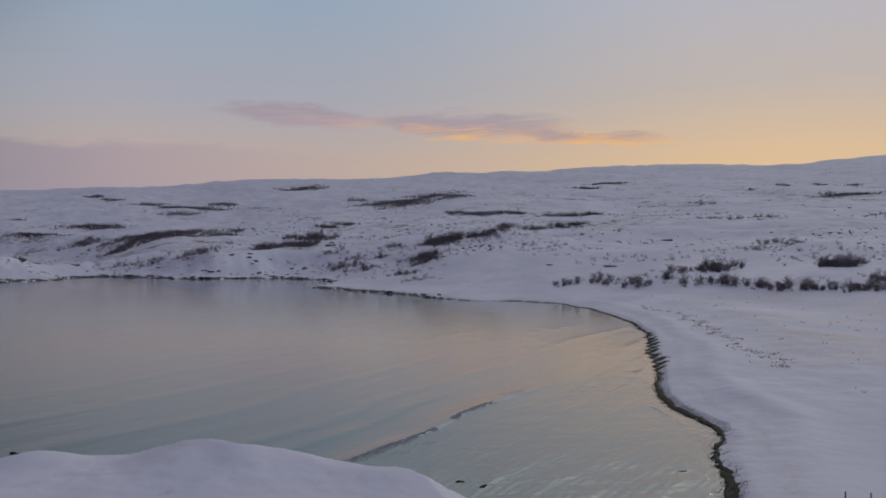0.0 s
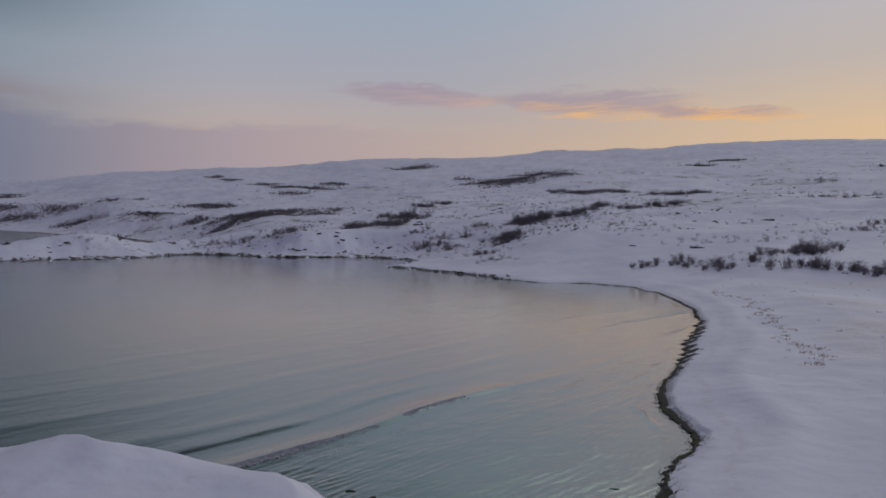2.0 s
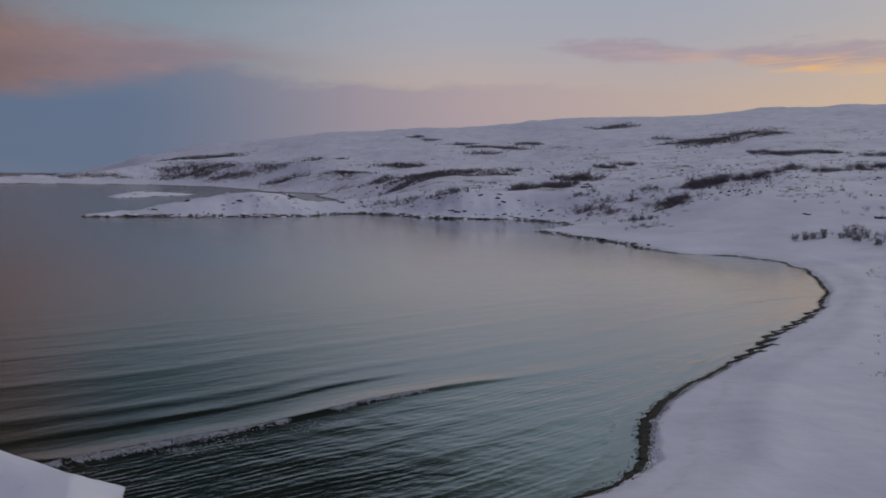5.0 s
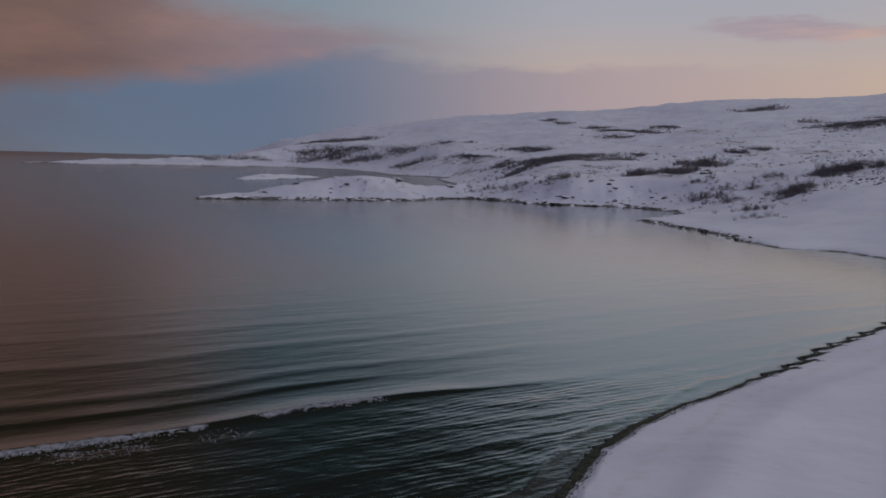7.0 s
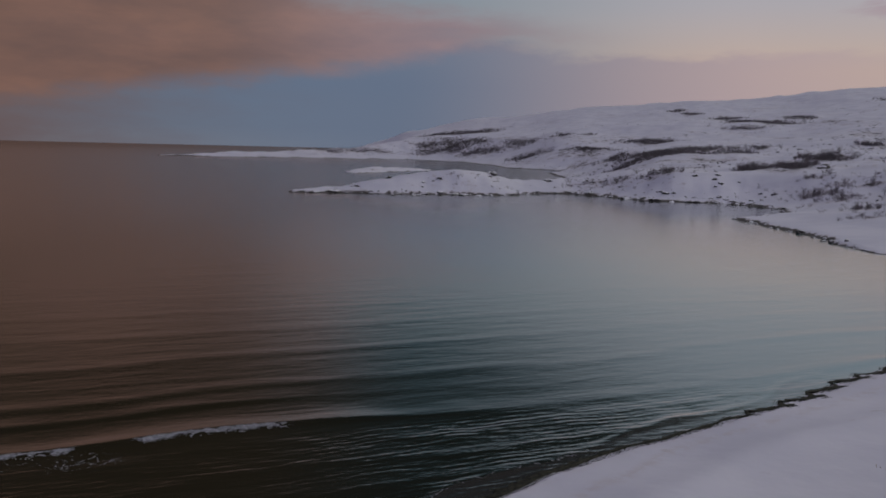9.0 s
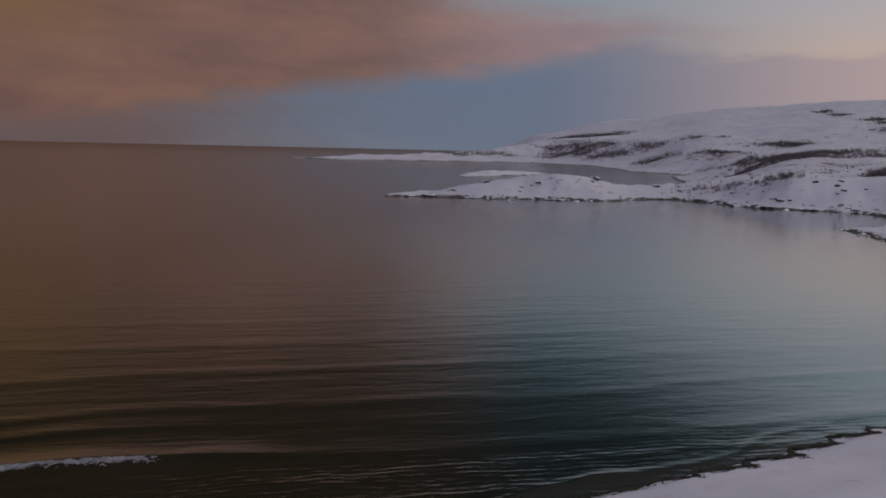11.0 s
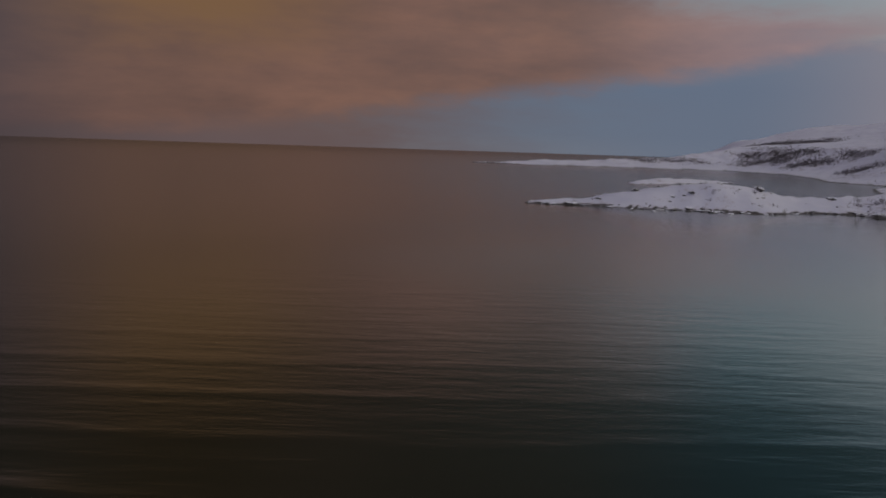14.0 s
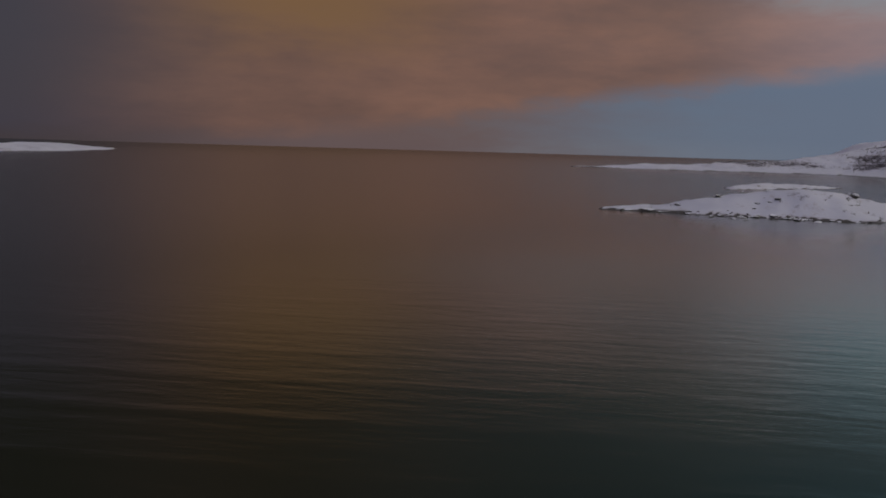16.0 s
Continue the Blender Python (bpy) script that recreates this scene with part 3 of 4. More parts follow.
def swell(x, y):
    """Height of the water: a low swell that runs in on the beach, and one steep crest."""
    run, along = surf(x, y)
    dist = np.hypot(x - 20, y - 110)
    d = -inland(x, y, MAIN)
    calm = np.exp(-np.maximum(dist - 40, 0) / 160)
    size = 0.012 + 0.058 * np.exp(-np.maximum(-run, 0) / 16)
    phase = run / 12.0 + 0.35 * fbm(x, y, 90, 2, 0.5, 92)
    crest = np.exp(3.0 * (np.cos(2 * math.pi * phase) - 1)) * np.where(run > 5, 0.35, 1.0)
    patch = 0.35 + 1.3 * (fbm(x, y, 60, 2, 0.5, 93) + 0.5)
    z = size * crest * patch * calm
    z = z + 0.15 * np.exp(-((run + 0.3) / np.where(run > -0.3, 0.45, 2.6)) ** 2) * np.exp(-(np.minimum(along + 34, 0) / 12) ** 2) * (1 - smooth(along, -2, 26)) * (0.65 + 0.7 * (vnoise(along / 6.0, 0 * along, 94) + 0.5))
    z = z + 0.06 * np.exp(-((run + 7.0) / np.where(run > -7.0, 0.5, 2.4)) ** 2) * smooth(along, -48, -40) * (1 - smooth(along, -4, 16)) * (0.4 + 1.2 * (vnoise(along / 7.0, 0 * along, 96) + 0.5))
    z = z + 0.03 * np.exp(2 * (np.cos(2 * math.pi * (run / 4.3 + fbm(x, y, 22, 2, 0.5, 95) * 1.3)) - 1)) * smooth(run, 0, 6) * calm
    z = z + 0.06 * np.exp(-((d - wash_reach(x, y)) / 0.45) ** 2) * smooth(y, 80, 92) * (1 - smooth(y, 125, 160)) * (x > 10)
    chop = fbm(x + 0.5 * y, y * 2.2 - x, 5.5, 3, 0.55, 97)
    z = z + chop * 0.02 * calm * (0.12 + 1.3 * smooth(run, -1, 5))
    return z * smooth(d, 0.0, 2.5), d


def wash_reach(x, y):
    """How far off the beach the thin wash ends."""
    return np.maximum(1.6 + 3.2 * (vnoise(y / 11.0, 0 * y, 66) + 0.35) + 0.9 * vnoise(y / 3.1, x / 9.0, 67), 0.4)


def build_water():
    radii = np.concatenate([[0.5, 4, 8], np.geomspace(12, 240, 430), np.geomspace(246, 8000, 75)])
    rows, cols, x, y = fan(0.2, radii)
    z, d = swell(x, y)
    # where the bay's far corner gets its painted sky reflection
    sky_sheen = np.exp(-(((x - 18) / 48) ** 2 + ((y - 235) / 48) ** 2)) * (1 - smooth(d, 40, 90))
    run, along = surf(x, y)
    chop = (0.04 + 0.96 * smooth(run, -2, 5)) * np.exp(-np.maximum(np.hypot(x - 15, y - 90) - 45, 0) / 40) * (0.6 + 0.8 * fbm(x, y, 25, 2, 0.5, 87))
    sky_sheen = np.clip(sky_sheen * (1 + fbm(x, y, 60, 3, 0.5, 88)), 0, 1)
    lagoon = np.clip(1.25 * np.exp(-(((x + 40) / 115) ** 2 + ((y - 235) / 90) ** 2)) * smooth(y + 0.3 * x, 110, 190) * (1 + 0.8 * fbm(x, y, 80, 3, 0.5, 86)), 0, 1)
    open_sea = smooth(-0.8 * x - 0.35 * (y - 250), 20, 140)
    # foam: the rolling crest in two stretches, the torn web shoreward of it, and the rim of the wash
    roll = smooth(along, -40, -33) * (1 - smooth(along, -17, -13)) + smooth(along, -12, -9) * (1 - smooth(along, -1, 3))
    crest = roll * np.exp(-np.where(run > -0.3, (run + 0.3) / (0.75 + 0.5 * vnoise(along / 3.0, 0 * along, 68)), (run + 0.3) / 0.35) ** 2)
    web = smooth(along, -40, -34) * (1 - smooth(along, -13, -4)) * smooth(run, 0.3, 1.2) * (1 - smooth(run, 2.0, 6.5)) * np.clip(0.5 + 1.6 * fbm(x, y, 7, 2, 0.5, 69), 0, 1)
    beach = smooth(y, 70, 84) * (1 - smooth(y, 130, 160)) * (x > 12)
    reach = wash_reach(x, y)
    rim = beach * np.exp(-((d - reach) / 0.3) ** 2) * np.clip(0.4 + 1.5 * vnoise(y / 5.0, x / 5.0, 70), 0, 1)
    foam = np.clip(np.maximum(np.maximum(1.0 * crest, 0.38 * web), 0.5 * rim), 0, 1) * (d > 0.1)
    wash = beach * (1 - smooth(d - reach, -0.4, 0.25))
    distant = smooth(np.hypot(x - VIEW[0], y - VIEW[1]), 900, 3500)
    attributes = [("sky_sheen", sky_sheen), ("chop", chop), ("lagoon", lagoon), ("open_sea", open_sea), ("foam", foam), ("wash", wash), ("distant", distant)]
    return tagged(sheet("water", rows, cols, x, y, z, WATER, attributes), "calm dark sea water with low swell in a bay", "water", kind="structure")


build_ground()
build_water()


# ---- things ----
def part(name, bm, mat, parent, label=""):
    """One mesh object under a thing or a part."""
    me = bpy.data.meshes.new(name)
    bm.to_mesh(me)
    bm.free()
    me.materials.append(mat)
    ob = new(name, me)
    ob.parent = parent
    if label:
        ob["label"] = label
    return ob


def joined(name, verts, faces, mat, label, category):
    """Many small pieces as one object of kind stuff."""
    me = bpy.data.meshes.new(name)
    me.from_pydata(verts, [], faces)
    me.materials.append(mat)
    return tagged(new(name, me), label, category, kind="stuff")


def height(x, y):
    z, d = land(np.atleast_1d(np.asarray(x, float)), np.atleast_1d(np.asarray(y, float)))
    return z


def plain(name, dark, light, scale, rough=0.8):
    m, g, s, out = material(name)
    p = g.add("ShaderNodeTexCoord").outputs["Object"]
    n = g.noise(p, scale, 4.0, 0.6)
    g.link(g.mix(g.step(n, 0.35, 0.65), dark, light), s.inputs["Base Color"])
    s.inputs["Roughness"].default_value = rough
    bump(g, s, n, 0.4, 0.05)
    return m


def rock_stone():
    m, g, s, out = material("dark_rock_with_snow")
    geo = g.add("ShaderNodeNewGeometry")
    p = g.add("ShaderNodeTexCoord").outputs["Object"]
    sep = g.add("ShaderNodeSeparateXYZ")
    g.link(geo.outputs["Normal"], sep.inputs[0])
    n = g.noise(p, 2.2, 5.0, 0.6)
    stone = g.mix(g.step(n, 0.35, 0.65), (0.03, 0.028, 0.026, 1), (0.11, 0.10, 0.085, 1))
    cover = g.step(g.math("ADD", sep.outputs[2], g.math("MULTIPLY", g.math("SUBTRACT", n, 0.5), 0.9)), 0.72, 0.86)
    g.link(g.mix(cover, stone, (0.82, 0.82, 0.85, 1)), s.inputs["Base Color"])
    s.inputs["Roughness"].default_value = 0.8
    bump(g, s, n, 0.6, 0.1)
    return m


BARK = plain("dark_birch_bark", (0.12, 0.102, 0.108, 1), (0.22, 0.19, 0.198, 1), 3.0)
TWIG = plain("bare_twig", (0.14, 0.118, 0.128, 1), (0.26, 0.222, 0.238, 1), 2.0)
HEATH = plain("dark_heather_stem", (0.085, 0.075, 0.08, 1), (0.20, 0.176, 0.178, 1), 0.6)
STRAW = plain("dry_dune_grass", (0.42, 0.33, 0.27, 1), (0.58, 0.48, 0.40, 1), 3.0)
KELP = plain("wet_seaweed", (0.010, 0.011, 0.008, 1), (0.055, 0.053, 0.038, 1), 3.5, 0.85)
KELP.node_tree.nodes["Principled BSDF"].inputs["Specular IOR Level"].default_value = 0.15
POST = plain("weathered_post_wood", (0.05, 0.045, 0.04, 1), (0.13, 0.115, 0.10, 1), 6.0)
ROCK = rock_stone()


def foam_white():
    m, g, s, out = material("sea_foam")
    p = g.add("ShaderNodeNewGeometry").outputs["Position"]
    n = g.noise(p, 3.0, 4.0, 0.6)
    g.link(g.mix(g.step(n, 0.3, 0.7), (0.18, 0.185, 0.2, 1), (0.4, 0.4, 0.43, 1)), s.inputs["Base Color"])
    s.inputs["Roughness"].default_value = 0.7
    return m


FOAM = foam_white()


def rod(bm, a, b, ra, rb, sides=3):
    """A tapered stick from a to b."""
    a, b = Vector(a), Vector(b)
    axis = (b - a).normalized()
    side = axis.orthogonal().normalized()
    other = axis.cross(side)
    rings = []
    for at, rad in ((a, ra), (b, rb)):
        rings.append([bm.verts.new(at + (side * math.cos(2 * math.pi * k / sides) + other * math.sin(2 * math.pi * k / sides)) * rad) for k in range(sides)])
    for k in range(sides):
        bm.faces.new((rings[0][k], rings[0][(k + 1) % sides], rings[1][(k + 1) % sides], rings[1][k]))
    return b


def birch_shrub(rng, tall):
    """A leafless shrub of many arching stems with side branches and a haze of fine twigs."""
    base = tagged(new("birch_shrub"), "leafless grey-brown birch shrub standing in snow", "shrub", "shrubs behind the beach")
    stems, twigs = bmesh.new(), bmesh.new()
    for k in range(rng.randint(7, 11)):
        turn, lean = rng.uniform(0, 6.28), rng.uniform(0.05, 0.75)
        d = Vector((math.cos(turn) * lean, math.sin(turn) * lean, 1)).normalized()
        foot, reach = Vector((rng.uniform(-0.6, 0.6), rng.uniform(-0.6, 0.6), -0.3)), tall * rng.uniform(0.5, 1.0)
        at, rad, seg = foot, 0.026, 3
        for s in range(seg):
            d = (d + Vector((rng.uniform(-0.28, 0.28), rng.uniform(-0.28, 0.28), rng.uniform(-0.05, 0.3)))).normalized()
            to = at + d * (reach + 0.3) / seg
            rod(stems, at, to, rad, rad * 0.65)
            for j in range(3 + s):
                start = at.lerp(to, rng.uniform(0.1, 1))
                w = (d * 0.6 + Vector((rng.uniform(-1, 1), rng.uniform(-1, 1), rng.uniform(-0.3, 0.7)))).normalized()
                end = start + w * rng.uniform(0.4, 1.0) * tall * 0.3
                rod(stems, start, end, rad * 0.35, 0.008)
                for q in range(8):
                    f = start.lerp(end, rng.uniform(0.1, 1))
                    v = (w * 0.8 + Vector((rng.uniform(-1, 1), rng.uniform(-1, 1), rng.uniform(-0.5, 0.8)))).normalized()
                    side = v.orthogonal().normalized() * 0.02
                    tip = f + v * rng.uniform(0.25, 0.6)
                    twigs.faces.new([twigs.verts.new(f - side), twigs.verts.new(f + side), twigs.verts.new(tip)])
            at, rad = to, rad * 0.65
    part("trunk", stems, BARK, base)
    part("crown", twigs, TWIG, base, "fine bare grey-brown twigs")
    return base


def spread(rng, patch, area):
    """Places strewn over a patch in clumps, thinner to its ragged edge."""
    px, py, b, wide, deep = lie(patch)
    count = max(4, int(math.pi * wide * deep / area))
    seeds = [(rng.gauss(0, 0.6), rng.gauss(0, 0.6)) for k in range(4 + count // 5)]
    out = []
    for k in range(count):
        su, sv = rng.choice(seeds)
        u, v = su * wide + rng.gauss(0, max(0.25 * wide, 2.0)), sv * deep + rng.gauss(0, max(0.25 * deep, 1.7))
        out.append((px + u * math.cos(b) - v * math.sin(b), py + u * math.sin(b) + v * math.cos(b)))
    return out


def plant_shrubs():
    rng = random.Random(4)
    kinds = [birch_shrub(rng, t) for t in (1.5, 2.2, 2.9, 3.6, 4.6)]
    near = [p for patch in NEAR_SCRUB for p in spread(rng, patch, 3.6)]
    point = [p for patch in POINT_SCRUB + BLUFF_SCRUB for p in spread(rng, patch, 10.0)]
    rng.shuffle(near)
    rng.shuffle(point)
    spots = near[:180] + point[:120]
    rng.shuffle(spots)
    zs = height([p[0] for p in spots], [p[1] for p in spots])
    for k, ((x, y), z) in enumerate(zip(spots, zs)):
        if z < 0.4:
            continue
        m = pose(x, y, z, 0, 0, rng.uniform(0, 360))
        if k < len(kinds):
            kinds[k].matrix_basis = m
        else:
            copy_thing(kinds[int(rng.random() * 4.4)], m)


def sprigs(rng, spots, tall, stems, twig, width):
    """Low-cost leafless shrubs: verts and faces for many."""
    verts, faces = [], []
    zs = height([p[0] for p in spots], [p[1] for p in spots])
    for (x, y), z in zip(spots, zs):
        if z < 0.5:
            continue
        size = tall * rng.uniform(0.5, 1.15)
        for s in range(stems):
            a, lean = rng.uniform(0, 6.283), rng.uniform(0.1, 1.3)
            fx, fy = x + rng.uniform(-0.8, 0.8), y + rng.uniform(-0.8, 0.8)
            tx, ty, tz = fx + math.cos(a) * lean * size * 0.6, fy + math.sin(a) * lean * size * 0.6, z + size * (1 - 0.35 * lean * lean) * rng.uniform(0.45, 1.0)
            w, q = width, rng.uniform(0, 6.283)
            cx, cy = math.cos(q) * w, math.sin(q) * w
            n = len(verts)
            verts += [(fx - cx, fy - cy, z - 0.3), (fx + cx, fy + cy, z - 0.3), (fx - cy, fy + cx, z - 0.3), (tx, ty, tz)]
            faces += [(n, n + 1, n + 3), (n + 1, n + 2, n + 3), (n + 2, n, n + 3)]
            for t in range(twig):
                f = rng.uniform(0.15, 1)
                bx, by, bz = fx + (tx - fx) * f, fy + (ty - fy) * f, z + (tz - z) * f
                e, l = rng.uniform(0, 6.283), rng.uniform(0.25, 0.5) * size
                ux, uy, uz = math.cos(e) * l * 0.8, math.sin(e) * l * 0.8, rng.uniform(-0.1, 0.7) * l
                n = len(verts)
                verts += [(bx, by, bz - w * 0.6), (bx, by, bz + w * 0.6), (bx + ux, by + uy, bz + uz)]
                faces += [(n, n + 1, n + 2)]
    return verts, faces


def plant_thickets():
    rng = random.Random(9)
    mid = [p for patch in MID_SCRUB + BLUFF_SCRUB for p in spread(rng, patch, 2.6)]
    v, f = sprigs(rng, mid, 3.9, 10, 10, 0.034)
    joined("birch_thicket", v, f, HEATH, "dense leafless birch thickets on the snowy slope", "thicket")
    low = [p for patch in NEAR_SCRUB for p in spread(rng, patch, 6.5)] + [p for patch in POINT_SCRUB for p in spread(rng, patch, 2.2)]
    v, f = sprigs(rng, low, 2.0, 9, 9, 0.03)
    joined("low_undergrowth", v, f, TWIG, "low bare undergrowth between the birch shrubs", "undergrowth")
    far = [p for patch in FAR_SCRUB + HIGH_SCRUB + HILL_SCRUB + COVE_SCRUB for p in spread(rng, patch, 8)]
    v, f = sprigs(rng, far, 3.6, 7, 6, 0.085)
    joined("heath_scrub", v, f, HEATH, "dark low heath scrub on the far hillside", "scrub")
    loose = []
    for px, py, wide, deep in POINT_SCRUB + BLUFF_SCRUB + MID_SCRUB + HILL_SCRUB + COVE_SCRUB + FAR_SCRUB + HIGH_SCRUB:
        reach = 1.1 * wide + 2
        loose += [(px + rng.gauss(0, reach), py + rng.gauss(0, reach * 0.9)) for k in range(10 + int(wide * 0.9))]
    for px, py, wide, deep in NEAR_SCRUB:
        loose += [(px + rng.gauss(0, 5), py + abs(rng.gauss(0, 9))) for k in range(5)]
    while len(loose) < 3800:
        b, r = radians(rng.uniform(-34, 46)), 300 * (1700 / 300) ** (rng.random() ** 1.2)
        x, y = VIEW[0] - r * math.sin(b), VIEW[1] + r * math.cos(b)
        if fbm(np.array([x]), np.array([y]), 90, 3, 0.5, 55)[0] > 0.02:
            loose += [(x + rng.gauss(0, 9), y + rng.gauss(0, 5)) for k in range(rng.randint(1, 8))]
    v, f = sprigs(rng, loose, 2.0, 7, 7, 0.04)
    joined("scattered_scrub", v, f, TWIG, "scattered low bare shrubs in the snow", "scrub")


def boulder(rng, name):
    bm = bmesh.new()
    bmesh.ops.create_icosphere(bm, subdivisions=2, radius=1.0)
    off = Vector((rng.uniform(0, 50), rng.uniform(0, 50), 0))
    for v in bm.verts:
        k = 1 + 0.45 * noise.noise(v.co * 0.9 + off) + 0.2 * noise.noise(v.co * 2.3 + off)
        v.co = Vector((v.co.x * 1.3 * k, v.co.y * 0.9 * k, v.co.z * 0.55 * k))
    for v in bm.verts:
        v.co.z = max(v.co.z, -0.3)
    me = bpy.data.meshes.new(name)
    bm.to_mesh(me)
    bm.free()
    me.materials.append(ROCK)
    return me


def set_rocks():
    rng = random.Random(21)
    forms = [boulder(rng, "boulder") for k in range(7)]

    def put(x, y, size, label, group, name="boulder", sink=0.15, flat=1.0, shapes=None):
        z = max(float(height(x, y)[0]), -0.05)
        ob = new(name, (shapes or forms)[rng.randrange(len(shapes or forms))])
        ob.matrix_basis = pose(x, y, z - sink * size * 0.3, rng.uniform(-8, 8), rng.uniform(-8, 8), rng.uniform(0, 360))
        ob.scale = (size * rng.uniform(0.8, 1.3), size * rng.uniform(0.8, 1.3), size * flat * rng.uniform(0.7, 1.2))
        tagged(ob, label, "rock", group)

    line = (SHORE + COVE)[20:40]
    for (ax, ay), (bx, by) in zip(line, line[1:]):
        steps = max(2, int(math.hypot(bx - ax, by - ay) / 2.3))
        for k in range(steps):
            if rng.random() < 0.75:
                t = (k + rng.random()) / steps
                put(ax + (bx - ax) * t + rng.gauss(0, 0.9), ay + (by - ay) * t + rng.gauss(0, 0.9), rng.uniform(0.35, 1.3) * (1.4 if ax < -80 else 0.9), "dark wet shore rock with a cap of snow", "shore rocks", "shore_rock")
    for k in range(70):
        a, r = rng.uniform(0, 6.28), rng.random() ** 0.5
        put(-100 + 42 * r * math.cos(a), 446 + 16 * r * math.sin(a), 0.2 + 1.1 * rng.random() ** 2, "dark rock showing through snow on the bluff", "bluff rocks", "hillside_rock")
    for k in range(80):
        put(rng.uniform(110, 200), rng.uniform(330, 460), rng.uniform(0.25, 0.8), "small dark boulder half buried in snow", "field boulders", "field_boulder")
    for k in range(30):
        put(-190 - 45 * rng.random() + rng.gauss(0, 4), 385 - 45 * rng.random(), rng.uniform(0.4, 1.4), "dark rock on the snowy spit", "spit rocks", "spit_rock")
    for x, y, size in ((-65, 494, 3.6), (67.5, 346, 1.7), (44.4, 358, 1.3), (116.5, 447, 2.6), (104, 442, 1.1), (141, 454, 1.2), (-205, 412, 2.2), (-193, 446, 2.0)):
        put(x, y, size, "large dark boulder standing out of the snow", "large boulders", "large_boulder", 0.1, 0.9)
    awash = [boulder(rng, "boulder")]
    awash[0].materials[0] = KELP
    for x, y, size in ((19.9, 70.5, 0.3), (3.2, 65.5, 0.4), (1.6, 67, 0.35), (-37.5, 74.5, 0.5)):
        put(x, y, size, "low dark rock awash in the shallow water", "rocks awash", "sunken_rock", -0.3, 0.5, awash)


def strew_ledges():
    """Many low slabs of rock that show through the snow of the hillside."""
    rng = random.Random(77)
    spots = []
    while len(spots) < 1900:
        b, r = radians(rng.uniform(-36, 44)), 290 * (1500 / 290) ** (rng.random() ** 1.3)
        x, y = VIEW[0] - r * math.sin(b), VIEW[1] + r * math.cos(b)
        if fbm(np.array([x]), np.array([y]), 60, 3, 0.5, 101)[0] + 0.35 * math.exp(-((x + 60) / 70) ** 2 - ((y - 470) / 70) ** 2) > 0.07:
            for k in range(rng.randint(2, 7)):
                spots.append((x + rng.gauss(0, 7), y + rng.gauss(0, 4), r))
    zs = height([p[0] for p in spots], [p[1] for p in spots])
    verts, faces = [], []
    for (x, y, r), z in zip(spots, zs):
        if z < 0.8 or (x > -45 and y < 395):
            continue
        size, tall, turn = (0.18 + 1.6 * rng.random() ** 3.5) * (0.6 + r / 1000), rng.uniform(0.15, 0.55), rng.gauss(0, 0.8) + math.atan2(VIEW[0] - x, y - VIEW[1])
        n, sides = len(verts), 7
        c, s = math.cos(turn), math.sin(turn)
        for level, shrink, up in ((0, 1.0, -0.3), (1, 0.95, 0.7), (2, 0.5, 1.0)):
            for k in range(sides):
                a = 6.2832 * k / sides
                u, v = math.cos(a) * size * shrink * rng.uniform(0.45, 1.4), math.sin(a) * size * rng.uniform(0.2, 0.45) * shrink * rng.uniform(0.75, 1.2)
                verts.append((x + u * c - v * s, y + u * s + v * c, z + tall * up * rng.uniform(0.7, 1.2)))
        for level in (0, 1):
            for k in range(sides):
                o, q = n + level * sides + k, n + level * sides + (k + 1) % sides
                faces.append((o, q, q + sides, o + sides))
        faces.append(tuple(n + 2 * sides + k for k in range(sides)))
    joined("rock_ledges", verts, faces, ROCK, "low dark rock slabs showing through hillside snow", "rock")


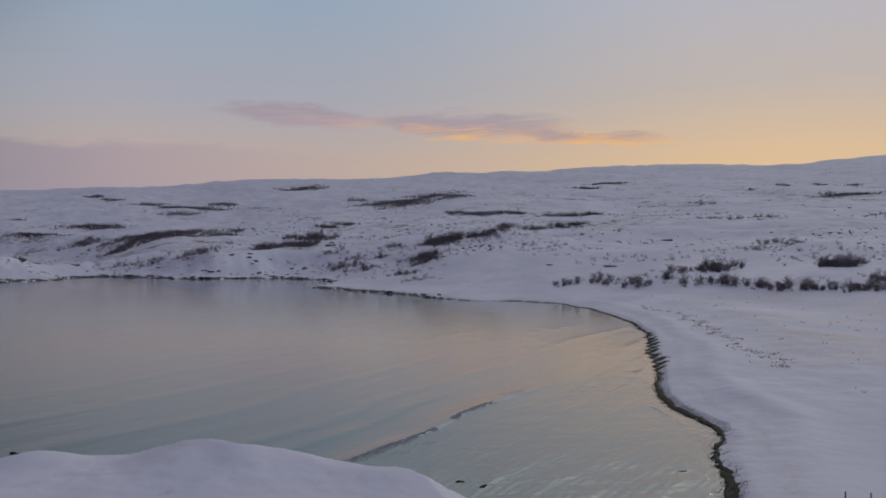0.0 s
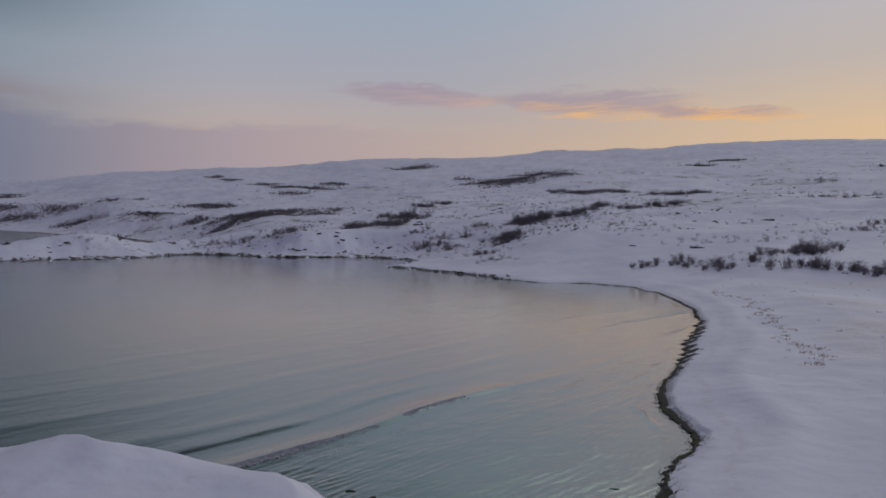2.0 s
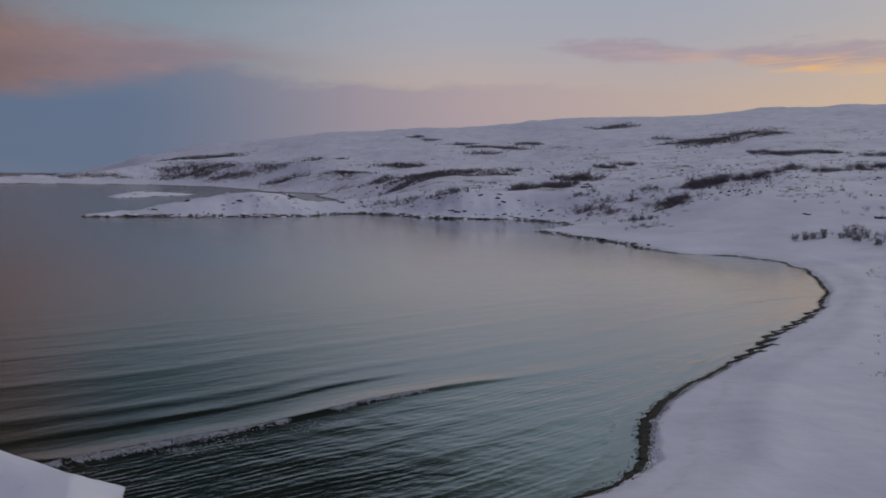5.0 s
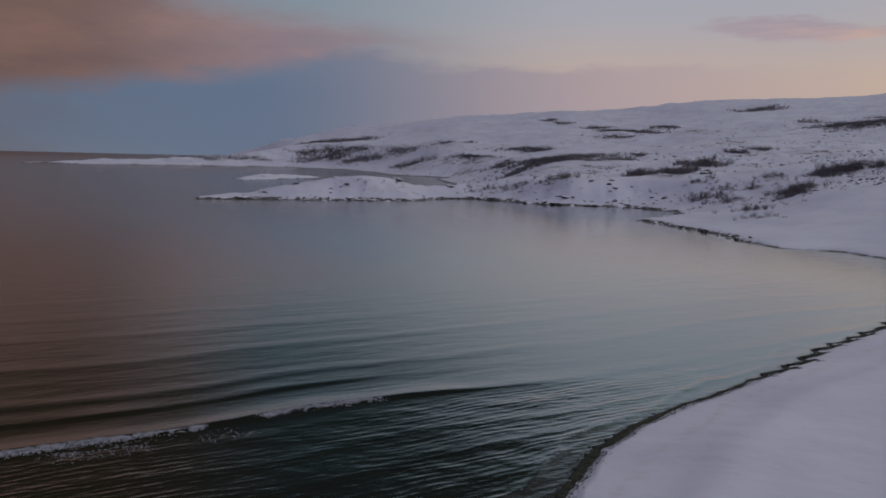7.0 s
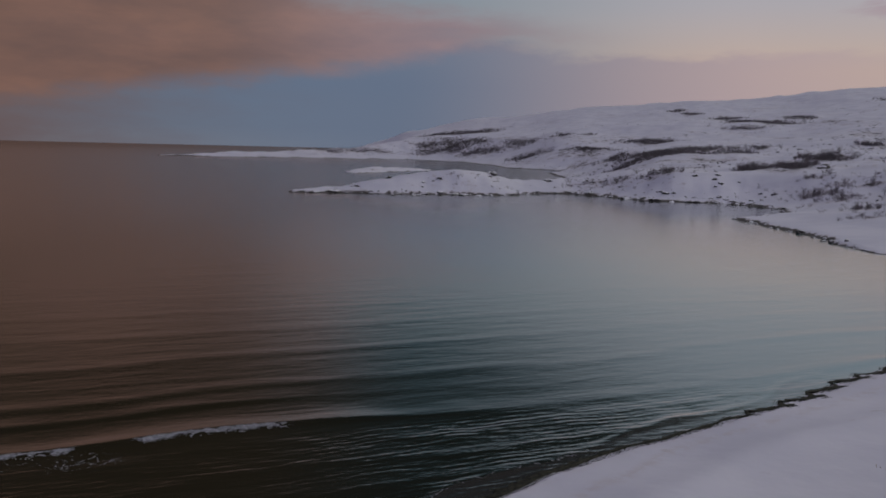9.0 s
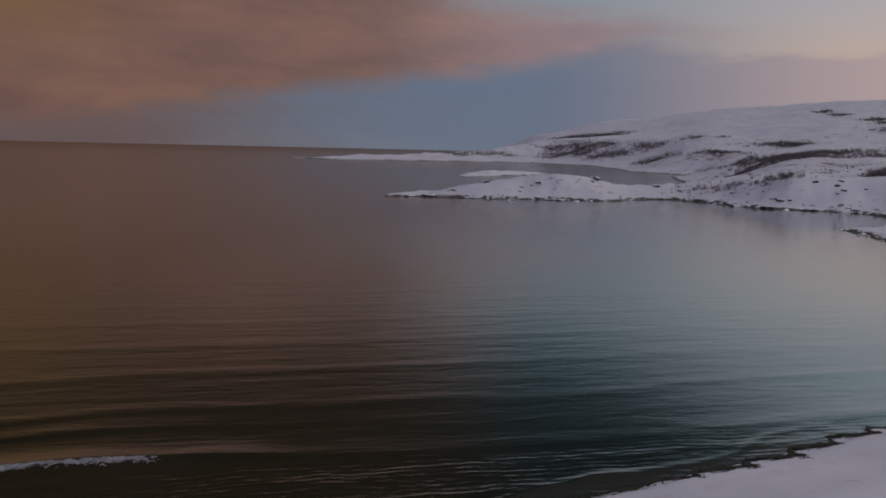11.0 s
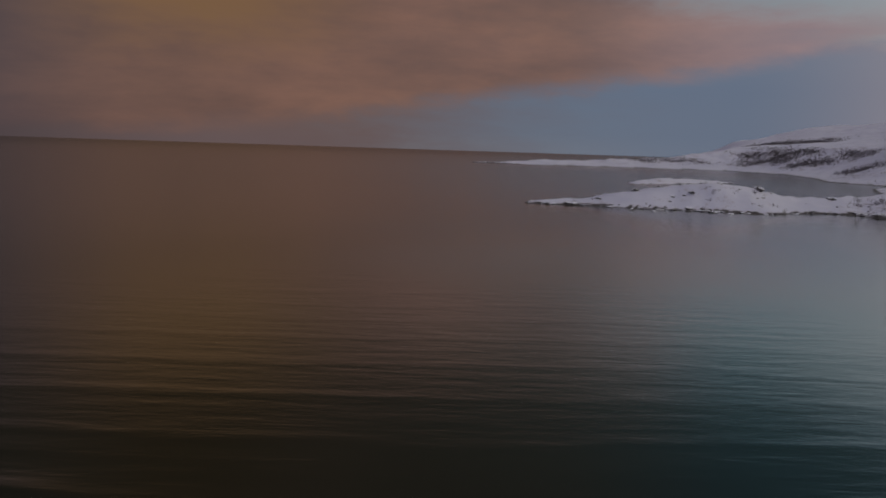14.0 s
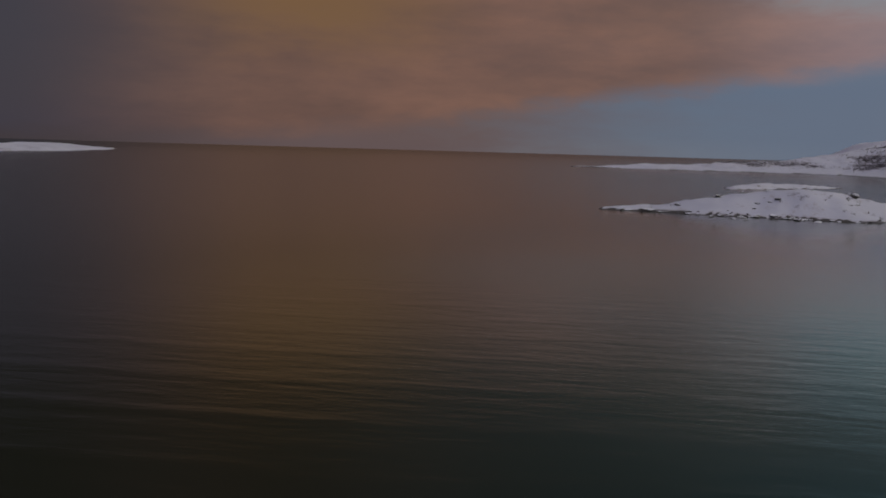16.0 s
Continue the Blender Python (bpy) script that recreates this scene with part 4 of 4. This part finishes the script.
def lay_wrack():
    """The dark band of wet weed and sand between water and snow along the beach."""
    line = [(13, 50), (19, 57)] + SHORE[:22]
    pts, total = [], 0.0
    for (ax, ay), (bx, by) in zip(line, line[1:]):
        n = int(math.hypot(bx - ax, by - ay) / 0.2)
        pts += [(ax + (bx - ax) * k / n, ay + (by - ay) * k / n) for k in range(n)]
    p = np.array(pts)
    k = np.ones(41) / 41
    p = np.stack([np.convolve(np.pad(p[:, c], 20, mode="edge"), k, "valid") for c in (0, 1)], 1)
    t = np.gradient(p, axis=0)
    nrm = np.stack([t[:, 1], -t[:, 0]], 1) / np.linalg.norm(t, axis=1)[:, None]
    s = np.cumsum(np.linalg.norm(t, axis=1))
    zero = 0 * s
    shift = np.zeros(len(p))
    for it in range(6):
        q = p + nrm * shift[:, None]
        _, d = land(q[:, 0], q[:, 1])
        shift = shift - np.clip(d, -1, 1) * 0.8
    # saw teeth: each rises slowly and falls back sharply
    f = (p[:, 1] / 5.2 + 0.25 * vnoise(s / 16, zero, 3)) % 1.0
    tooth = np.where(f < 0.75, f / 0.75, (1 - f) / 0.25) - 0.5
    cusps = smooth(p[:, 1], 120, 132) * (1 - smooth(p[:, 1], 158, 190) * 0.75)
    width = np.interp(p[:, 1], [50, 64, 72, 82, 92, 104, 112, 126, 132, 165, 180, 230, 280], [0.7, 1.0, 0.75, 0.6, 0.9, 0.75, 0.45, 0.35, 0.8, 0.8, 0.45, 0.3, 0.25])
    inner = width * (0.75 + 0.7 * vnoise(s / 2.2, zero, 1) + 0.3 * vnoise(s / 0.6, zero, 7)) + cusps * 2.5 * tooth
    outer = -0.12 + 0.4 * vnoise(s / 1.5, zero, 2) + 0.4 * vnoise(s / 0.5, zero, 5) + cusps * 1.1 * tooth
    inner = np.maximum(inner, outer + 0.12)
    cols = 7
    verts = np.zeros((len(p), cols, 3))
    for c in range(cols):
        f = c / (cols - 1)
        off = shift + outer + (inner - outer) * f
        q = p + nrm * off[:, None]
        z, _ = land(q[:, 0], q[:, 1])
        verts[:, c, :2] = q
        verts[:, c, 2] = np.maximum(z, -0.02) + 0.05 + 0.06 * vnoise(q[:, 0] * 3, q[:, 1] * 3, 8) + (0.07 if 0 < c < cols - 1 else 0.0)
    ob = sheet("seaweed_wrack", len(p), cols, verts[:, :, 0], verts[:, :, 1], verts[:, :, 2], KELP)
    rng = random.Random(61)
    bits, faces = [], []
    for k in range(14000):
        i = rng.randrange(len(p))
        off = (outer[i] - abs(rng.gauss(0, 0.25))) if rng.random() < 0.25 else inner[i] + abs(rng.gauss(0, 0.3)) - 0.05
        x, y = p[i] + nrm[i] * (shift[i] + off) + [rng.uniform(-0.1, 0.1), rng.uniform(-0.1, 0.1)]
        bits.append((x, y, rng.uniform(0.015, 0.075)))
    zs = np.maximum(height([b[0] for b in bits], [b[1] for b in bits]), 0.0)
    points = []
    for (x, y, r), z in zip(bits, zs):
        n, turn = len(points), rng.uniform(0, 6.28)
        points += [(x + math.cos(turn + a * 1.2566) * r * rng.uniform(0.4, 1.6), y + math.sin(turn + a * 1.2566) * r * rng.uniform(0.4, 1.6), z + 0.01) for a in range(5)] + [(x, y, z + 0.02 + 0.35 * r)]
        faces += [(n + a, n + (a + 1) % 5, n + 5) for a in range(5)]
    joined("seaweed_scraps", points, faces, KELP, "loose scraps of dark seaweed beside the wrack line", "seaweed")
    tagged(ob, "dark band of wet seaweed along the snow edge", "seaweed", kind="stuff")


def sow_grass():
    rng = random.Random(33)
    verts, faces = [], []
    dune = [(48, 118), (50, 132), (51, 142), (53, 160), (55, 178), (57.5, 192), (58, 215), (55, 240)]
    spots = []
    for (ax, ay), (bx, by) in zip(dune, dune[1:]):
        for k in range(60):
            if rng.random() < 0.6:
                t = rng.random()
                spots.append((ax + (bx - ax) * t + rng.gauss(0, 0.7) + 1.2 * math.sin(6 * t + ay), ay + (by - ay) * t + rng.gauss(0, 0.7)))
    for k in range(150):
        spots.append((rng.uniform(48, 150), rng.uniform(80, 265)))
    for k in range(8):
        spots.append((rng.uniform(44, 62), rng.uniform(75, 130)))
    dist = inland(np.array([p[0] for p in spots]), np.array([p[1] for p in spots]), MAIN)
    blades = [(x + rng.gauss(0, 0.22), y + rng.gauss(0, 0.22)) for (x, y), far in zip(spots, dist) if far > 7 for b in range(rng.randint(2, 9))]
    for (x, y), z in zip(blades, height([p[0] for p in blades], [p[1] for p in blades])):
        a, tall = rng.uniform(0, 6.28), rng.uniform(0.1, 0.36)
        dx, dy, z = math.cos(a), math.sin(a), float(z)
        n = len(verts)
        verts += [(x - dy * 0.011, y + dx * 0.011, z - 0.05), (x + dy * 0.011, y - dx * 0.011, z - 0.05), (x + dx * tall * 0.35, y + dy * tall * 0.35, z + tall * 0.8), (x + dx * tall * 0.8, y + dy * tall * 0.8, z + tall)]
        faces += [(n, n + 1, n + 2), (n + 1, n + 3, n + 2)]
    joined("dune_grass", verts, faces, STRAW, "dry yellow-brown grass tufts poking through snow", "grass")


def strew_foam():
    """Raised clots of foam on the rolling crest."""
    rng = random.Random(51)
    gen = np.random.default_rng(51)
    along = np.concatenate([gen.uniform(-36, -15, 9000), gen.uniform(-10, 1, 5000)])
    run = -0.3 + np.abs(gen.normal(0, 0.38, len(along)))
    keep = gen.random(len(along)) < 0.25 + 1.4 * fbm(along, run * 2.5, 1.6, 3, 0.6, 5)
    run, along = run[keep], along[keep]
    rs = gen.uniform(0.015, 0.06, len(run))
    x, y = 6 + run * 0.875 + along * 0.484, 99 - run * 0.484 + along * 0.875
    bend = fbm(x, y, 40, 2, 0.5, 91) * 5.0 + ((y - 100) * 0.02) ** 2
    x, y = x - bend * 0.875, y + bend * 0.484
    z, d = swell(x, y)
    verts, faces = [], []
    for a, b, c, r, e in zip(x, y, z, rs, d):
        if e < 0.3:
            continue
        n, sides, turn = len(verts), 5, rng.uniform(0, 6.28)
        for k in range(sides):
            u, v = math.cos(turn + k * 1.2566) * r * rng.uniform(0.5, 1.3), math.sin(turn + k * 1.2566) * r * rng.uniform(0.8, 2.0)
            verts.append((a + u * 0.875 + v * 0.484, b - u * 0.484 + v * 0.875, c))
        verts.append((a, b, c + 0.02 + r * 0.5))
        faces += [(n + k, n + (k + 1) % sides, n + sides) for k in range(sides)]
    joined("sea_foam", verts, faces, FOAM, "white foam along the breaking crest", "foam")


def fence_post(x, y):
    z = float(height(x, y)[0])
    post = tagged(new("fence_post"), "thin weathered wooden fence post in snow", "post", "fence posts")
    bm = bmesh.new()
    rod(bm, (0, 0, -0.3), (0.03, 0.0, 0.75), 0.06, 0.05, 8)
    top = [v for v in bm.verts if v.co.z > 0.5]
    bmesh.ops.contextual_create(bm, geom=top)
    part("shaft", bm, POST, post)
    cap = bmesh.new()
    bmesh.ops.create_cone(cap, cap_ends=True, segments=8, radius1=0.065, radius2=0.02, depth=0.06, matrix=Matrix.Translation((0.03, 0, 0.78)))
    part("snow_cap", cap, SNOW_CAP, post, "small cap of snow")
    post.matrix_basis = pose(x, y, z, 0, 0, x * 40)


SNOW_CAP = plain("packed_snow", (0.78, 0.78, 0.82, 1), (0.86, 0.86, 0.88, 1), 4.0)
for at in ((28.0, 58.6), (29.6, 58.2), (31.2, 57.6)):
    fence_post(*at)
plant_shrubs()
plant_thickets()
set_rocks()
strew_ledges()
lay_wrack()
sow_grass()
strew_foam()
